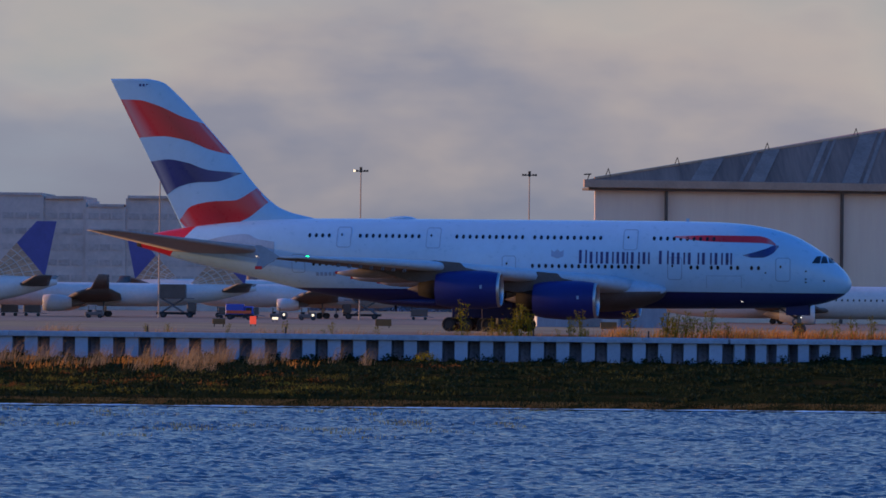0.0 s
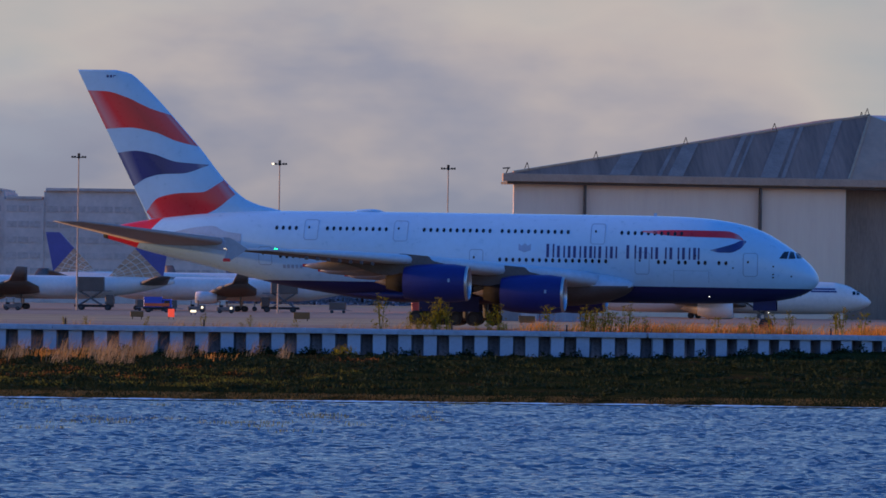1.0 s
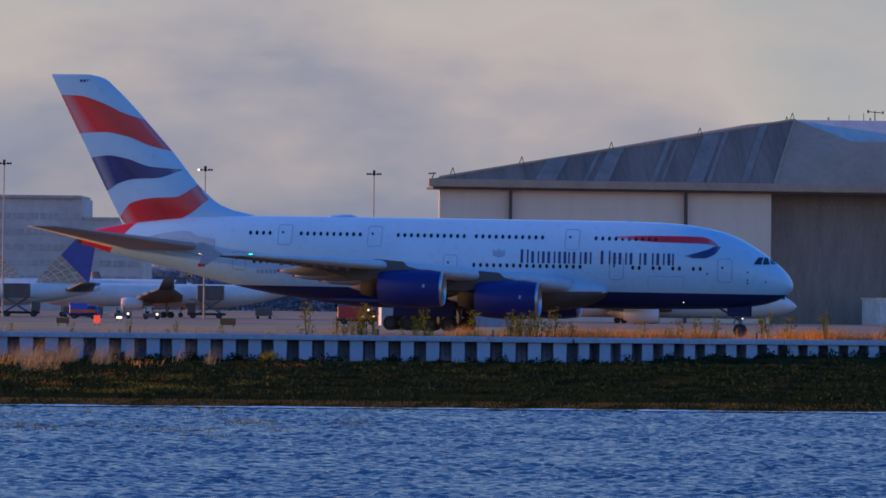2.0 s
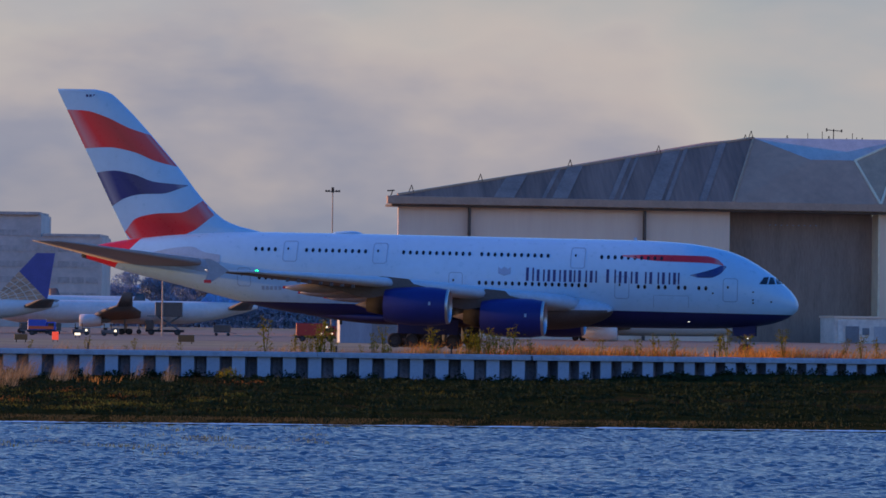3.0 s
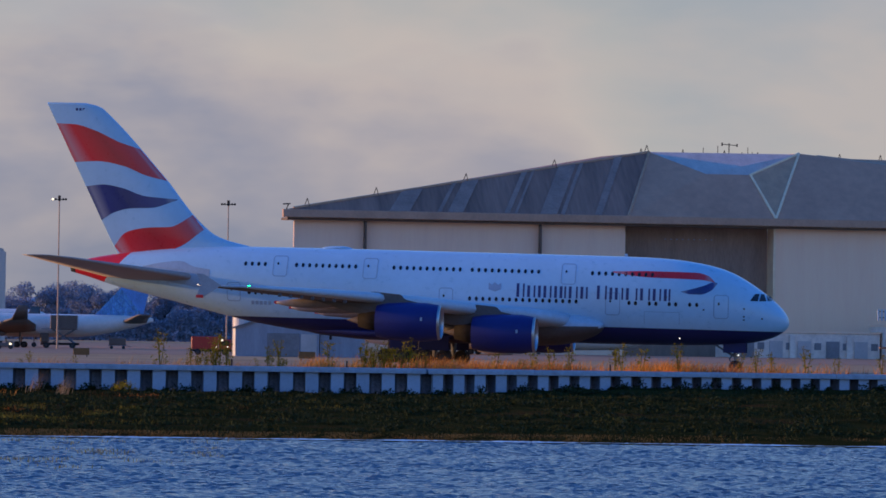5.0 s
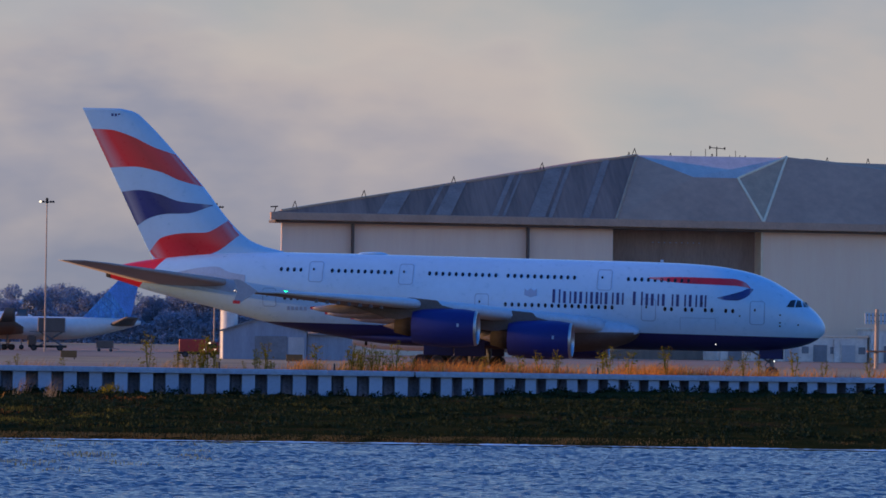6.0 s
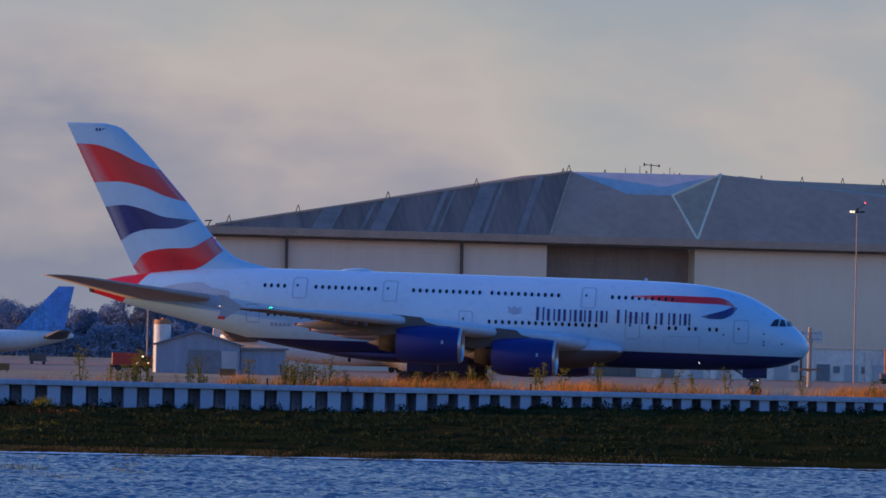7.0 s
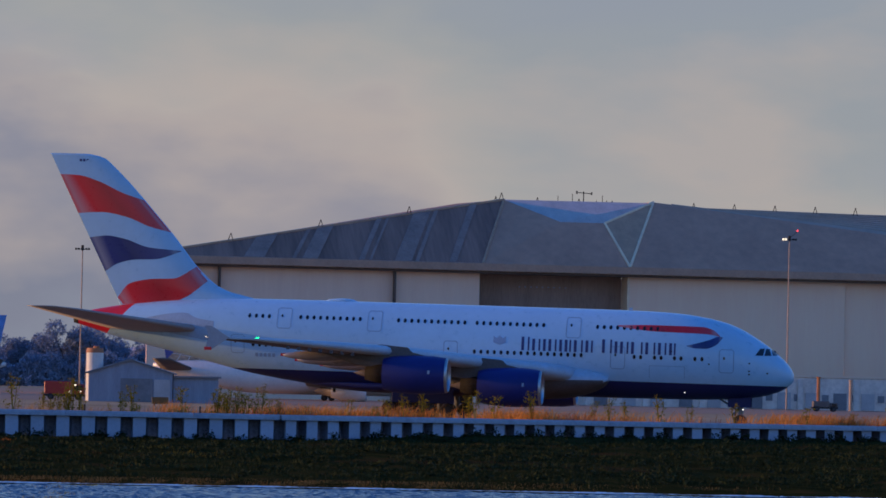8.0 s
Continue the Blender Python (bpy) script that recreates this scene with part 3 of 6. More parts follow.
def build_airliner():
    air = empty("airliner", Matrix.Identity(4), "white double-deck airliner with navy belly and banded tail, taxiing", "aeroplane")
    side, mesh = body_of(AIR, 48, 2.2)
    v, f = mesh(90)
    bm = bmesh.new()
    vs = [bm.verts.new(p) for p in v]
    for q in f:
        bm.faces.new([vs[i] for i in q])
    for co, no in (((0, 0, 4.08), (0, 0, 1)), ((-65.4, 0, 8.6), (-0.74, 0, 0.67)), ((-69.7, 0, 8.4), (1, 0, 0))):
        bmesh.ops.bisect_plane(bm, geom=bm.verts[:] + bm.edges[:] + bm.faces[:], plane_co=co, plane_no=no)
    for q in bm.faces:
        c = q.calc_center_median()
        q.material_index = 1 if c.z < 4.08 else 0
        if (c.x + 65.4) * -0.74 + (c.z - 8.6) * 0.67 > 0 and c.x < -60 and c.x < -64.2:
            q.material_index = 2
        if c.x < -69.7:
            q.material_index = 3
    bmesh.ops.recalc_face_normals(bm, faces=bm.faces)
    fus = part("fuselage", bm, [WHITE, NAVY, RED_PLAIN, DARK_METAL], air, "white fuselage with navy belly", smooth=True)

    # fin with flowing bands
    zs = np.concatenate([np.linspace(9.6, 12.2, 10), np.linspace(12.6, 23.2, 16), np.linspace(23.4, 24.4, 6)])
    us = 0.5 - 0.5 * np.cos(np.linspace(0, np.pi, 22))
    v = []
    for z in zs:
        zz = max(z, 10.2)
        le, te = float(fin_le(zz)), float(fin_te(z))
        ring = [(le + (te - le) * u, 1) for u in us] + [(le + (te - le) * u, -1) for u in us[-2:0:-1]]
        v += [(x, sgn * float(fin_half(x, zz)), z) for x, sgn in ring]
    n = len(us) * 2 - 2
    ff = grid_faces(n, len(zs), True)
    ff.append(tuple(range((len(zs) - 1) * n, len(zs) * n)))
    fin = link_mesh("fin", v, ff, WHITE, air, "tall white fin with waving bands", smooth=True)
    fin_band("band", RED, fin, [(-71.25, 22.2), (-69.6, 22.14), (-67.8, 21.6), (-65.5, 20.5), (-63.7, 19.9)], [(-69.65, 18.5), (-67.3, 18.65), (-65.0, 18.25), (-62.9, 17.4), (-60.9, 16.9)])
    fin_band("band", NAVY_BAND, fin, [(-68.5, 16.2), (-66.8, 16.42), (-65.0, 16.1), (-62.9, 15.4), (-59.8, 15.16)], [(-67.1, 13.0), (-65.8, 13.8), (-64.2, 14.2), (-62.2, 14.3), (-59.8, 15.1)])
    fin_band("band", RED, fin, [(-65.95, 10.55), (-64.7, 11.9), (-62.4, 12.4), (-60.4, 12.5), (-58.1, 13.8)], [(-65.3, 9.75), (-63.6, 9.8), (-61.4, 10.0), (-59.3, 10.7), (-56.9, 12.5)])
    for k in range(3):
        boxed("registration_bar", (-70.2 + 0.34 * k, -0.0, 23.65), (-69.97 + 0.34 * k, -0.2, 23.9), NAVY_LETTER, fin)
    # dorsal satellite fairing, blade aerials
    v, f = body_of([(-45.6, 10.8, 10.84, 0.1), (-45.0, 10.75, 11.05, 0.5), (-43.6, 10.75, 11.14, 0.6), (-42.9, 10.75, 11.08, 0.5), (-42.3, 10.8, 10.85, 0.1)], 16)[1](14)
    link_mesh("antenna_fairing", v, f, WHITE, air, smooth=True)
    bl = bmesh.new()
    box(bl, (-16.0, -0.02, 10.8), (-15.7, 0.02, 11.15))
    part("aerial", bl, GREY_PAINT, air)
    for x in (-36, -44.5):
        part("drain_mast", box(bmesh.new(), (x, -0.03, 2.05), (x + 0.25, 0.03, 2.5)), DARK_METAL, air)

    # cabin windows, both sides
    def window_mesh(z):
        me = bpy.data.meshes.new("window")
        vs = []
        for k in range(10):
            a = 2 * math.pi * k / 10
            dx, dz = 0.155 * math.cos(a), 0.215 * math.sin(a)
            vs.append((dx, -(float(side(-30.0, z + dz)) + 0.012), dz))
        me.from_pydata(vs, [], [tuple(range(10))])
        me.materials.append(WINDOW)
        return me
    upper_w, lower_w = window_mesh(9.17), window_mesh(6.42)
    UP = [(-52.4, 4), (-47.4, 10), (-37.9, 11), (-30.3, 11), (-18.7, 5)]
    for x0, count in UP:
        for k in range(count):
            ob = new("window", upper_w)
            ob.parent = fus
            ob.location = (x0 + 0.642 * k, 0.0 if x0 > -47 or k > 3 or x0 > -50 else float(side(-30, 9.17) - side(x0 + 0.642 * k, 9.17)), 9.17)
    for k in range(5):
        ob = new("window", upper_w)
        ob.parent = fus
        ob.location = (-15.5 + 0.642 * k, 0.0, 9.17)
    for x0, count, dx in ((-51.9, 5, 0.64), (-30.4, 17, 0.642), (-15.05, 2, 0.62), (-13.1, 2, 0.62), (-11.2, 2, 0.62), (-9.25, 2, 0.66)):
        for k in range(count):
            x = x0 + dx * k
            ob = new("window", lower_w)
            ob.parent = fus
            ob.location = (x, float(side(-30, 6.42) - side(x, 6.42)) - (0.09 if x < -45 else 0.0), 6.42)

    # doors: outline seams with a small porthole
    def door(x0, x1, z0, z1):
        bm = bmesh.new()
        def strip(a, b, w):
            (xa, za), (xb, zb) = a, b
            d = Vector((xb - xa, zb - za)).normalized()
            nx, nz = -d.y * w, d.x * w
            ring = []
            for x, z, s in ((xa, za, 1), (xb, zb, 1), (xb, zb, -1), (xa, za, -1)):
                px, pz = x + s * nx, z + s * nz
                ring.append(bm.verts.new((px, -(float(side(px, pz)) + 0.012), pz)))
            bm.faces.new(ring)
        r = 0.16
        zz = np.linspace(z0 + r, z1 - r, 5)
        for x in (x0, x1):
            for a, b in zip(zz, zz[1:]):
                strip((x, a), (x, b), 0.035)
        for z in (z0, z1):
            strip((x0 + r, z), (x1 - r, z), 0.035)
        for cx, sx in ((x0, 1), (x1, -1)):
            for cz, sz in ((z0, 1), (z1, -1)):
                strip((cx, cz + sz * r), (cx + sx * r, cz), 0.035)
        ob = part("door", bm, SEAM, fus, "outline of a cabin door")
        bm = bmesh.new()
        cx, cz = x0 + 0.33 * (x1 - x0), z0 + 0.62 * (z1 - z0)
        bm.faces.new([bm.verts.new((cx + 0.1 * math.cos(a), -(float(side(cx, cz + 0.14 * math.sin(a))) + 0.014), cz + 0.14 * math.sin(a))) for a in np.linspace(0, 2 * math.pi, 8, endpoint=False)])
        part("door_window", bm, WINDOW, ob)
    for x0, x1, z0, z1 in ((-49.65, -48.3, 8.05, 10.0), (-40.85, -39.5, 8.05, 10.0), (-21.65, -20.3, 8.05, 10.0),
                           (-54.1, -52.8, 5.55, 7.3), (-33.35, -32.05, 5.4, 7.35), (-17.3, -15.95, 5.25, 7.35), (-6.95, -5.6, 5.2, 7.4)):
        door(x0, x1, z0, z1)
    # cargo door seam
    for a, b, c, d in ((-13.6, -10.2, 5.62, 5.66), (-13.6, -13.55, 4.5, 5.6), (-10.25, -10.2, 4.5, 5.6)):
        decal("cargo_seam", SEAM, fus, np.linspace(a, b, 4), lambda x: c, lambda x: d, side, 2)
    # lettering: one plain bar a letter
    x, widths = -25.9, [0.78, 0.78, 0.26, 0.78, 0.26, 0.62, 0.86, 0.7, 0.95, 0.26, 0.8, 1.1, 0.95, 0.8, 0.62]
    for k, w in enumerate(widths):
        if k == 8:
            x += 0.62
        z0, z1 = 6.70, 7.84
        t, n = 0.27, 0.17
        z1 += 0.16 if k in (0, 8) else 0.0
        if w < 0.4:
            pieces = [(x, x + 0.26, z0, z1)]
        else:
            pieces = [(x, x + t, z0, z1), (x + w - n, x + w, z0, z1)]
        for xa, xb, za, zb in pieces:
            decal("letter_bar", NAVY_LETTER, fus, np.linspace(xa, xb, 3), lambda q: za, lambda q: zb, side, 4)
        x += w + 0.26
    for k in range(5):
        decal("registration_bar", SEAM, fus, np.linspace(-51.7 + 0.42 * k, -51.42 + 0.42 * k, 3), lambda x: 5.25, lambda x: 5.6, side, 2)
    # crest
    decal("crest", CREST, fus, np.linspace(-28.6, -27.4, 9), lambda x: 7.15 + 0.35 * abs(x + 28), lambda x: 7.9 + 0.12 * math.cos((x + 28) * 10), side, 4)
    # ribbon emblem
    xs = np.linspace(-16.7, -7.0, 40)
    decal("ribbon", RED, fus, xs, lambda x: float(smooth_at([-16.8, -13.2, -8.4, -7.0], [9.3, 8.92, 8.83, 8.62], x)), lambda x: float(smooth_at([-16.8, -13.2, -8.8, -7.6, -7.0], [9.4, 9.52, 9.5, 9.2, 8.66], x)), side, 5, "red ribbon")
    xs = np.linspace(-10.1, -6.75, 24)
    decal("ribbon", NAVY_BAND, fus, xs, lambda x: float(smooth_at([-10.1, -9.2, -8.3, -7.3, -6.75], [7.6, 7.42, 7.42, 7.8, 8.45], x)), lambda x: float(smooth_at([-10.1, -9, -7.9, -7.1, -6.75], [7.66, 7.95, 8.3, 8.62, 8.6], x)), side, 5, "navy ribbon")
    # cockpit windows
    for pts in (((-3.6, 6.95), (-3.2, 7.62), (-2.78, 7.66), (-2.88, 6.95)), ((-2.76, 6.95), (-2.66, 7.66), (-2.35, 7.6), (-2.12, 6.98)), ((-2.0, 7.0), (-2.2, 7.56), (-1.9, 7.45), (-1.5, 7.02))):
        for sgn in (-1, 1):
            bm = bmesh.new()
            p = [Vector(q) for q in pts]
            g = []
            for j in range(5):
                row = []
                for i in range(5):
                    a = p[0].lerp(p[3], i / 4)
                    b = p[1].lerp(p[2], i / 4)
                    q = a.lerp(b, j / 4)
                    row.append(bm.verts.new((q.x + 0.01, sgn * (float(side(q.x, q.y)) + 0.02), q.y)))
                g.append(row)
            for j in range(4):
                for i in range(4):
                    bm.faces.new((g[j][i], g[j][i + 1], g[j + 1][i + 1], g[j + 1][i]))
            part("cockpit_window", bm, WINDOW, fus, smooth=True)
    for x, z in ((-4.2, 6.1), (-4.2, 5.35), (-4.2, 5.05), (-2.5, 5.2), (-11.6, 7.0), (-8.0, 5.9)):
        decal("sensor", DARK_METAL, fus, np.linspace(x, x + 0.16, 3), lambda q: z, lambda q: z + 0.14, side, 2)

    # wings: sgn -1 is the right wing
    for sgn in (-1, 1):
        st = [(-2.5, -19.6, -38.6, 4.3, 2.1), (-5.5, -21.4, -39.3, 4.68, 1.9), (-9, -23.7, -39.9, 5.02, 1.7), (-14.9, -27.9, -41.0, 5.35, 1.6), (-20, -31.1, -42.8, 5.72, 1.4),
              (-25.7, -34.9, -44.7, 6.06, 1.2), (-32, -39.4, -47.3, 6.38, 0.85), (-37.5, -43.5, -49.4, 6.6, 0.46), (-39.3, -45.4, -50.0, 6.7, 0.24)]
        v, f = wing_of([(sgn * -y if sgn > 0 else y, le, te, z, th) for y, le, te, z, th in st])
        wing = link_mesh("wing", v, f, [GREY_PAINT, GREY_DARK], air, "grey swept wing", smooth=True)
        # rear faces of the wing's underside take the shade colour
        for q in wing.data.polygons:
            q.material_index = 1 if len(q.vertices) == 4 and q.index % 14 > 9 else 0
        s = -sgn
        # tip fence
        bm = bmesh.new()
        y = -39.45 * s
        prof = [(-47.8, 6.76), (-49.4, 7.75), (-50.05, 7.8), (-49.65, 6.76), (-50.0, 5.65), (-49.45, 5.65)]
        a = [bm.verts.new((x, y - 0.05, z)) for x, z in prof]
        b = [bm.verts.new((x, y + 0.05, z)) for x, z in prof]
        bm.faces.new(a)
        bm.faces.new(b[::-1])
        for i in range(len(a)):
            bm.faces.new((a[i], b[i], b[(i + 1) % len(a)], a[(i + 1) % len(a)]))
        fence = part("tip_fence", bm, FENCE, wing)
        boxed("fence_tip", (-50.05, y - 0.06, 5.6), (-49.4, y + 0.06, 5.88), RED_PLAIN, fence, "red fence tip")
        part("nav_lamp", rod(bmesh.new(), (-45.5, y * 0.985, 6.76), (-45.25, y * 0.985, 6.76), 0.085), LAMP_GREEN if sgn < 0 else LAMP_RED, wing, "glowing navigation lamp")
        part("tail_lamp", rod(bmesh.new(), (-50.0, y, 6.78), (-49.85, y, 6.78), 0.028), LAMP_WARM, wing)
        # slat track bumps under the outer leading edge
        for k in range(7):
            u = 0.12 + 0.1 * k
            xx, yy, zz = -43.9 + 8.0 * u, -38.2 + 11.6 * u, 6.28 - 0.62 * u
            part("slat_track", box(bmesh.new(), (xx - 0.16, yy * s - 0.1, zz - 0.3), (xx + 0.16, yy * s + 0.1, zz), 0.03), GREY_DARK, wing)
        # flap track fairings
        for yy, xa, xb, z in ((-14.0, -34.5, -43.6, 4.62), (-20.0, -37, -45.0, 5.0), (-24.5, -38.5, -45.6, 5.42)):
            hv, hf = body_of([(xb, z - 0.05, z + 0.12, 0.08), (xb + 1.2, z - 0.3, z + 0.3, 0.26), ((xa + xb) / 2, z - 0.45, z + 0.5, 0.4), (xa - 1, z - 0.2, z + 0.45, 0.3), (xa, z + 0.2, z + 0.4, 0.06)], 12)[1](10)
            fair = link_mesh("flap_fairing", [(a, b + yy * s, c) for a, b, c in hv], hf, FAIRING, wing, smooth=True)
            boxed("fairing_tip", (xb - 0.02, yy * s - 0.11, z - 0.1), (xb + 0.5, yy * s + 0.11, z + 0.16), RED_PLAIN, fair, "red fairing tip")
        # engines
        for yy, x0, z, r, name in ((-14.9, -22.4, 3.15, 1.84, "engine"), (-25.7, -29.8, 4.02, 1.78, "engine")):
            e = link_mesh(name, *spun([(-6.0, r * 0.82), (-5.0, r * 0.93), (-3.2, r), (-1.4, r * 0.985), (-0.25, r * 0.9), ], (x0, yy * s, z), 36), BLUE_COWL, wing, "deep blue engine cowl", smooth=True)
            link_mesh("intake_lip", *spun([(-0.26, r * 0.9), (-0.1, r * 0.875), (0, r * 0.83), (-0.05, r * 0.79), (-0.3, r * 0.765), (-1.3, r * 0.75)], (x0, yy * s, z), 36), METAL, e, "bright metal intake lip", smooth=True)
            link_mesh("fan", *spun([(-1.28, r * 0.755), (-1.3, r * 0.3), (-0.9, r * 0.16), (-0.7, 0.01)], (x0, yy * s, z), 36), DARK_METAL, e, smooth=True)
            link_mesh("fan_duct", *spun([(-6.0, r * 0.82), (-5.95, r * 0.76), (-5.0, r * 0.7), (-5.0, r * 0.5)], (x0, yy * s, z), 36), DARK_METAL, e, smooth=True)
            link_mesh("core_nozzle", *spun([(-5.0, r * 0.52), (-6.4, r * 0.5), (-7.7, r * 0.34), (-7.65, r * 0.3), (-7.0, r * 0.3)], (x0, yy * s, z), 28), TITANIUM, e, smooth=True)
            link_mesh("exhaust_cone", *spun([(-7.0, r * 0.24), (-7.7, r * 0.2), (-8.8, 0.02)], (x0, yy * s, z), 20), CONE, e, smooth=True)
            bm = bmesh.new()
            zt = z + r * 0.75
            prof = [(x0 - 1.9, zt + 0.35), (x0 - 3.5, zt + 0.62), (x0 - 3.8, zt + 1.12), (x0 - 6.3, zt + 1.32), (x0 - 10.6, zt + 0.8), (x0 - 11.8, zt + 0.4), (x0 - 8.6, zt - 0.6), (x0 - 5.5, zt - 0.9), (x0 - 2.2, zt - 0.1)]
            a = [bm.verts.new((x, yy * s - 0.28, q)) for x, q in prof]
            b = [bm.verts.new((x, yy * s + 0.28, q)) for x, q in prof]
            bm.faces.new(a)
            bm.faces.new(b[::-1])
            for i in range(len(a)):
                bm.faces.new((a[i], b[i], b[(i + 1) % len(a)], a[(i + 1) % len(a)]))
            bmesh.ops.bevel(bm, geom=bm.edges[:], offset=0.08, segments=2, affect="EDGES")
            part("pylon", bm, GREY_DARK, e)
            part("cowl_mark", box(bmesh.new(), (x0 - 1.75, yy * s - r * 1.003 * s, z + 0.1), (x0 - 1.55, yy * s - r * 0.9 * s, z + 0.42)), CREST, e)
        # tail plane
        st = [(-0.5, -56.0, -66.6, 7.5, 1.1), (-2.2, -57.2, -66.9, 7.65, 1.0), (-8, -62.2, -69.1, 8.4, 0.6), (-13.5, -66.9, -71.0, 9.08, 0.3), (-15.2, -68.9, -71.7, 9.3, 0.12)]
        v, f = wing_of([(sgn * -y if sgn > 0 else y, le, te, z, th) for y, le, te, z, th in st])
        link_mesh("tailplane", v, f, STAB, air, "grey swept tailplane", smooth=True)
    # tailplane root seal plate
    decal("tailplane_seal", SEAL, fus, np.linspace(-63.6, -55.9, 16), lambda x: 6.55 + 0.16 * (-x - 55.9), lambda x: float(smooth_at([-63.6, -60.5, -58.8, -57.6, -55.9], [8.4, 9.1, 9.25, 8.75, 8.5], x)), side, 5, "pale grey plate")
    # belly fairing
    v, f = body_of([(-49, 3.3, 3.6, 0.4), (-45, 2.5, 3.5, 1.7), (-40, 2.16, 3.4, 2.4), (-30, 2.1, 3.4, 2.8), (-25, 2.12, 3.4, 2.8), (-22.5, 2.3, 3.5, 2.6), (-20.5, 2.6, 3.8, 2.4), (-19.0, 3.0, 3.7, 1.6)], 28, 2.4)[1](26)
    bf = link_mesh("belly_fairing", v, f, [NAVY], air, "navy belly fairing", smooth=True)
    v, f = body_of([(-33, 2.4, 5.0, 3.0), (-28, 2.0, 5.4, 4.2), (-24.5, 2.05, 5.7, 4.5), (-21.8, 2.25, 5.74, 4.55), (-20.3, 2.5, 5.58, 4.5), (-19.1, 2.8, 5.32, 4.35), (-18.2, 3.15, 5.0, 4.15), (-17.7, 3.5, 4.7, 3.9), (-17.5, 3.85, 4.4, 3.65)], 28)[1](20)
    root = link_mesh("wing_root_fairing", v, f, [GREY_PAINT, GREY_DARK], air, "grey wing root fairing, underside darkened as shade", smooth=True)
    # shade below the fairing is painted on its lower half
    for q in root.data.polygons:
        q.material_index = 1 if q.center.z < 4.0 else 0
    part("landing_lamp", rod(bmesh.new(), (-20.1, -4.1, 4.62), (-19.98, -4.12, 4.62), 0.02), LAMP_WARM, air)
    part("belly_lamp", rod(bmesh.new(), (-10.2, -3.1, 3.2), (-10.1, -3.16, 3.2), 0.03), LAMP_WHITE, air, "small bright lamp")

    # landing gear
    ng = part("nose_gear", rod(rod(rod(bmesh.new(), (-5.0, 0, 0.6), (-5.0, 0, 3.2), 0.2, 0.26), (-5.0, -0.65, 0.6), (-5.0, 0.65, 0.6), 0.1), (-5.0, 0, 1.5), (-7.2, 0, 2.8), 0.09), STEEL, air)
    for y in (-0.5, 0.5):
        wheel(ng, "wheel", -5.0, y, 0.62, 0.62, 0.42)
    part("taxi_lamp", rod(bmesh.new(), (-4.9, -0.12, 1.75), (-4.72, -0.12, 1.75), 0.045), LAMP_WHITE, ng, "bright taxi lamp")
    for y in (-0.75, 0.75):
        boxed("gear_door", (-6.2, y - 0.03, 1.95), (-4.0, y + 0.03, 3.1), NAVY, ng, bevel=0.02)
    part("torque_link", rod(rod(bmesh.new(), (-5.2, 0, 1.9), (-5.65, 0, 1.35), 0.07), (-5.65, 0, 1.35), (-5.2, 0, 0.8), 0.07), STEEL, ng)
    for x, y, rows in ((-33.2, -6.2, 2), (-33.2, 6.2, 2), (-36.8, -2.6, 3), (-36.8, 2.6, 3)):
        bm = bmesh.new()
        rod(bm, (x, y, 0.75), (x, y, 3.6), 0.26, 0.3)
        rod(bm, (x - 0.85 * (rows - 1), y, 0.7), (x + 0.85 * (rows - 1), y, 0.7), 0.2)
        rod(bm, (x, y, 1.6), (x, y * 0.5, 3.0), 0.12)
        g = part("main_gear", bm, STEEL, air)
        for i in range(rows):
            xx = x + 1.7 * (i - (rows - 1) / 2)
            part("axle", rod(bmesh.new(), (xx, y - 0.9, 0.7), (xx, y + 0.9, 0.7), 0.1), STEEL, g)
            for yy in (-0.72, 0.72):
                wheel(g, "wheel", xx, y + yy, 0.7, 0.7, 0.5)
        boxed("gear_door", (x - 1.5, y * 1.13 - 0.04, 1.35), (x + 1.4, y * 1.13 + 0.04, 2.8), NAVY, g, bevel=0.02)
    return air


airliner = build_airliner()


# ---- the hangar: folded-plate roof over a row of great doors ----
# warm haze of the distance is put into the wall colour
H_WALL = mat("haze_warmed_beige_cladding", (0.94, 0.61, 0.42), 0.6, vary=0.03, scale=6.0, stretch=(3, 1, 0.25))
H_FASCIA = mat("grey_fascia", (0.46, 0.27, 0.175), 0.6, vary=0.1, scale=4.0)
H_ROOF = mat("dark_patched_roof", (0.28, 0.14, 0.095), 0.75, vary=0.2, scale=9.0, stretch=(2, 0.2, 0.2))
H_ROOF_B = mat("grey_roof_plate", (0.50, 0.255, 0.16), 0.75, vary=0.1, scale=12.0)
# warmer copy of the wall colour: haze and evening glow painted in
H_DOOR = mat("haze_warmed_beige_doors", (0.97, 0.605, 0.40), 0.6, vary=0.025, scale=6.0, stretch=(3, 1, 0.25))
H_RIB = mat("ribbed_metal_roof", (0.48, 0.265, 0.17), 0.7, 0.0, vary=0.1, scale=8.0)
# low sun is painted into the colours of folds, facet and bay edge
H_TRIM = mat("sun_warmed_trim", (0.50, 0.275, 0.155), 0.5, vary=0.1)
H_EDGE = mat("sun_painted_edge", (0.95, 0.63, 0.40), 0.5, vary=0.08)
# bay wall colour is darkened for the shade inside the recess
H_DARK = mat("hangar_bay_shade", (0.30, 0.195, 0.14), 0.7, vary=0.15, scale=6.0, stretch=(3, 1, 0.5))
H_NOTCH = mat("bare_sheet_metal_roof", (0.52, 0.41, 0.36), 0.7, 0.0, vary=0.1, scale=5.0, stretch=(3, 1, 1))
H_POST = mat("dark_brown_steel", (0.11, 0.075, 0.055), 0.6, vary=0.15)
H_PATCH = mat("pale_roof_patch", (0.33, 0.19, 0.14), 0.6, vary=0.15, scale=3.0)


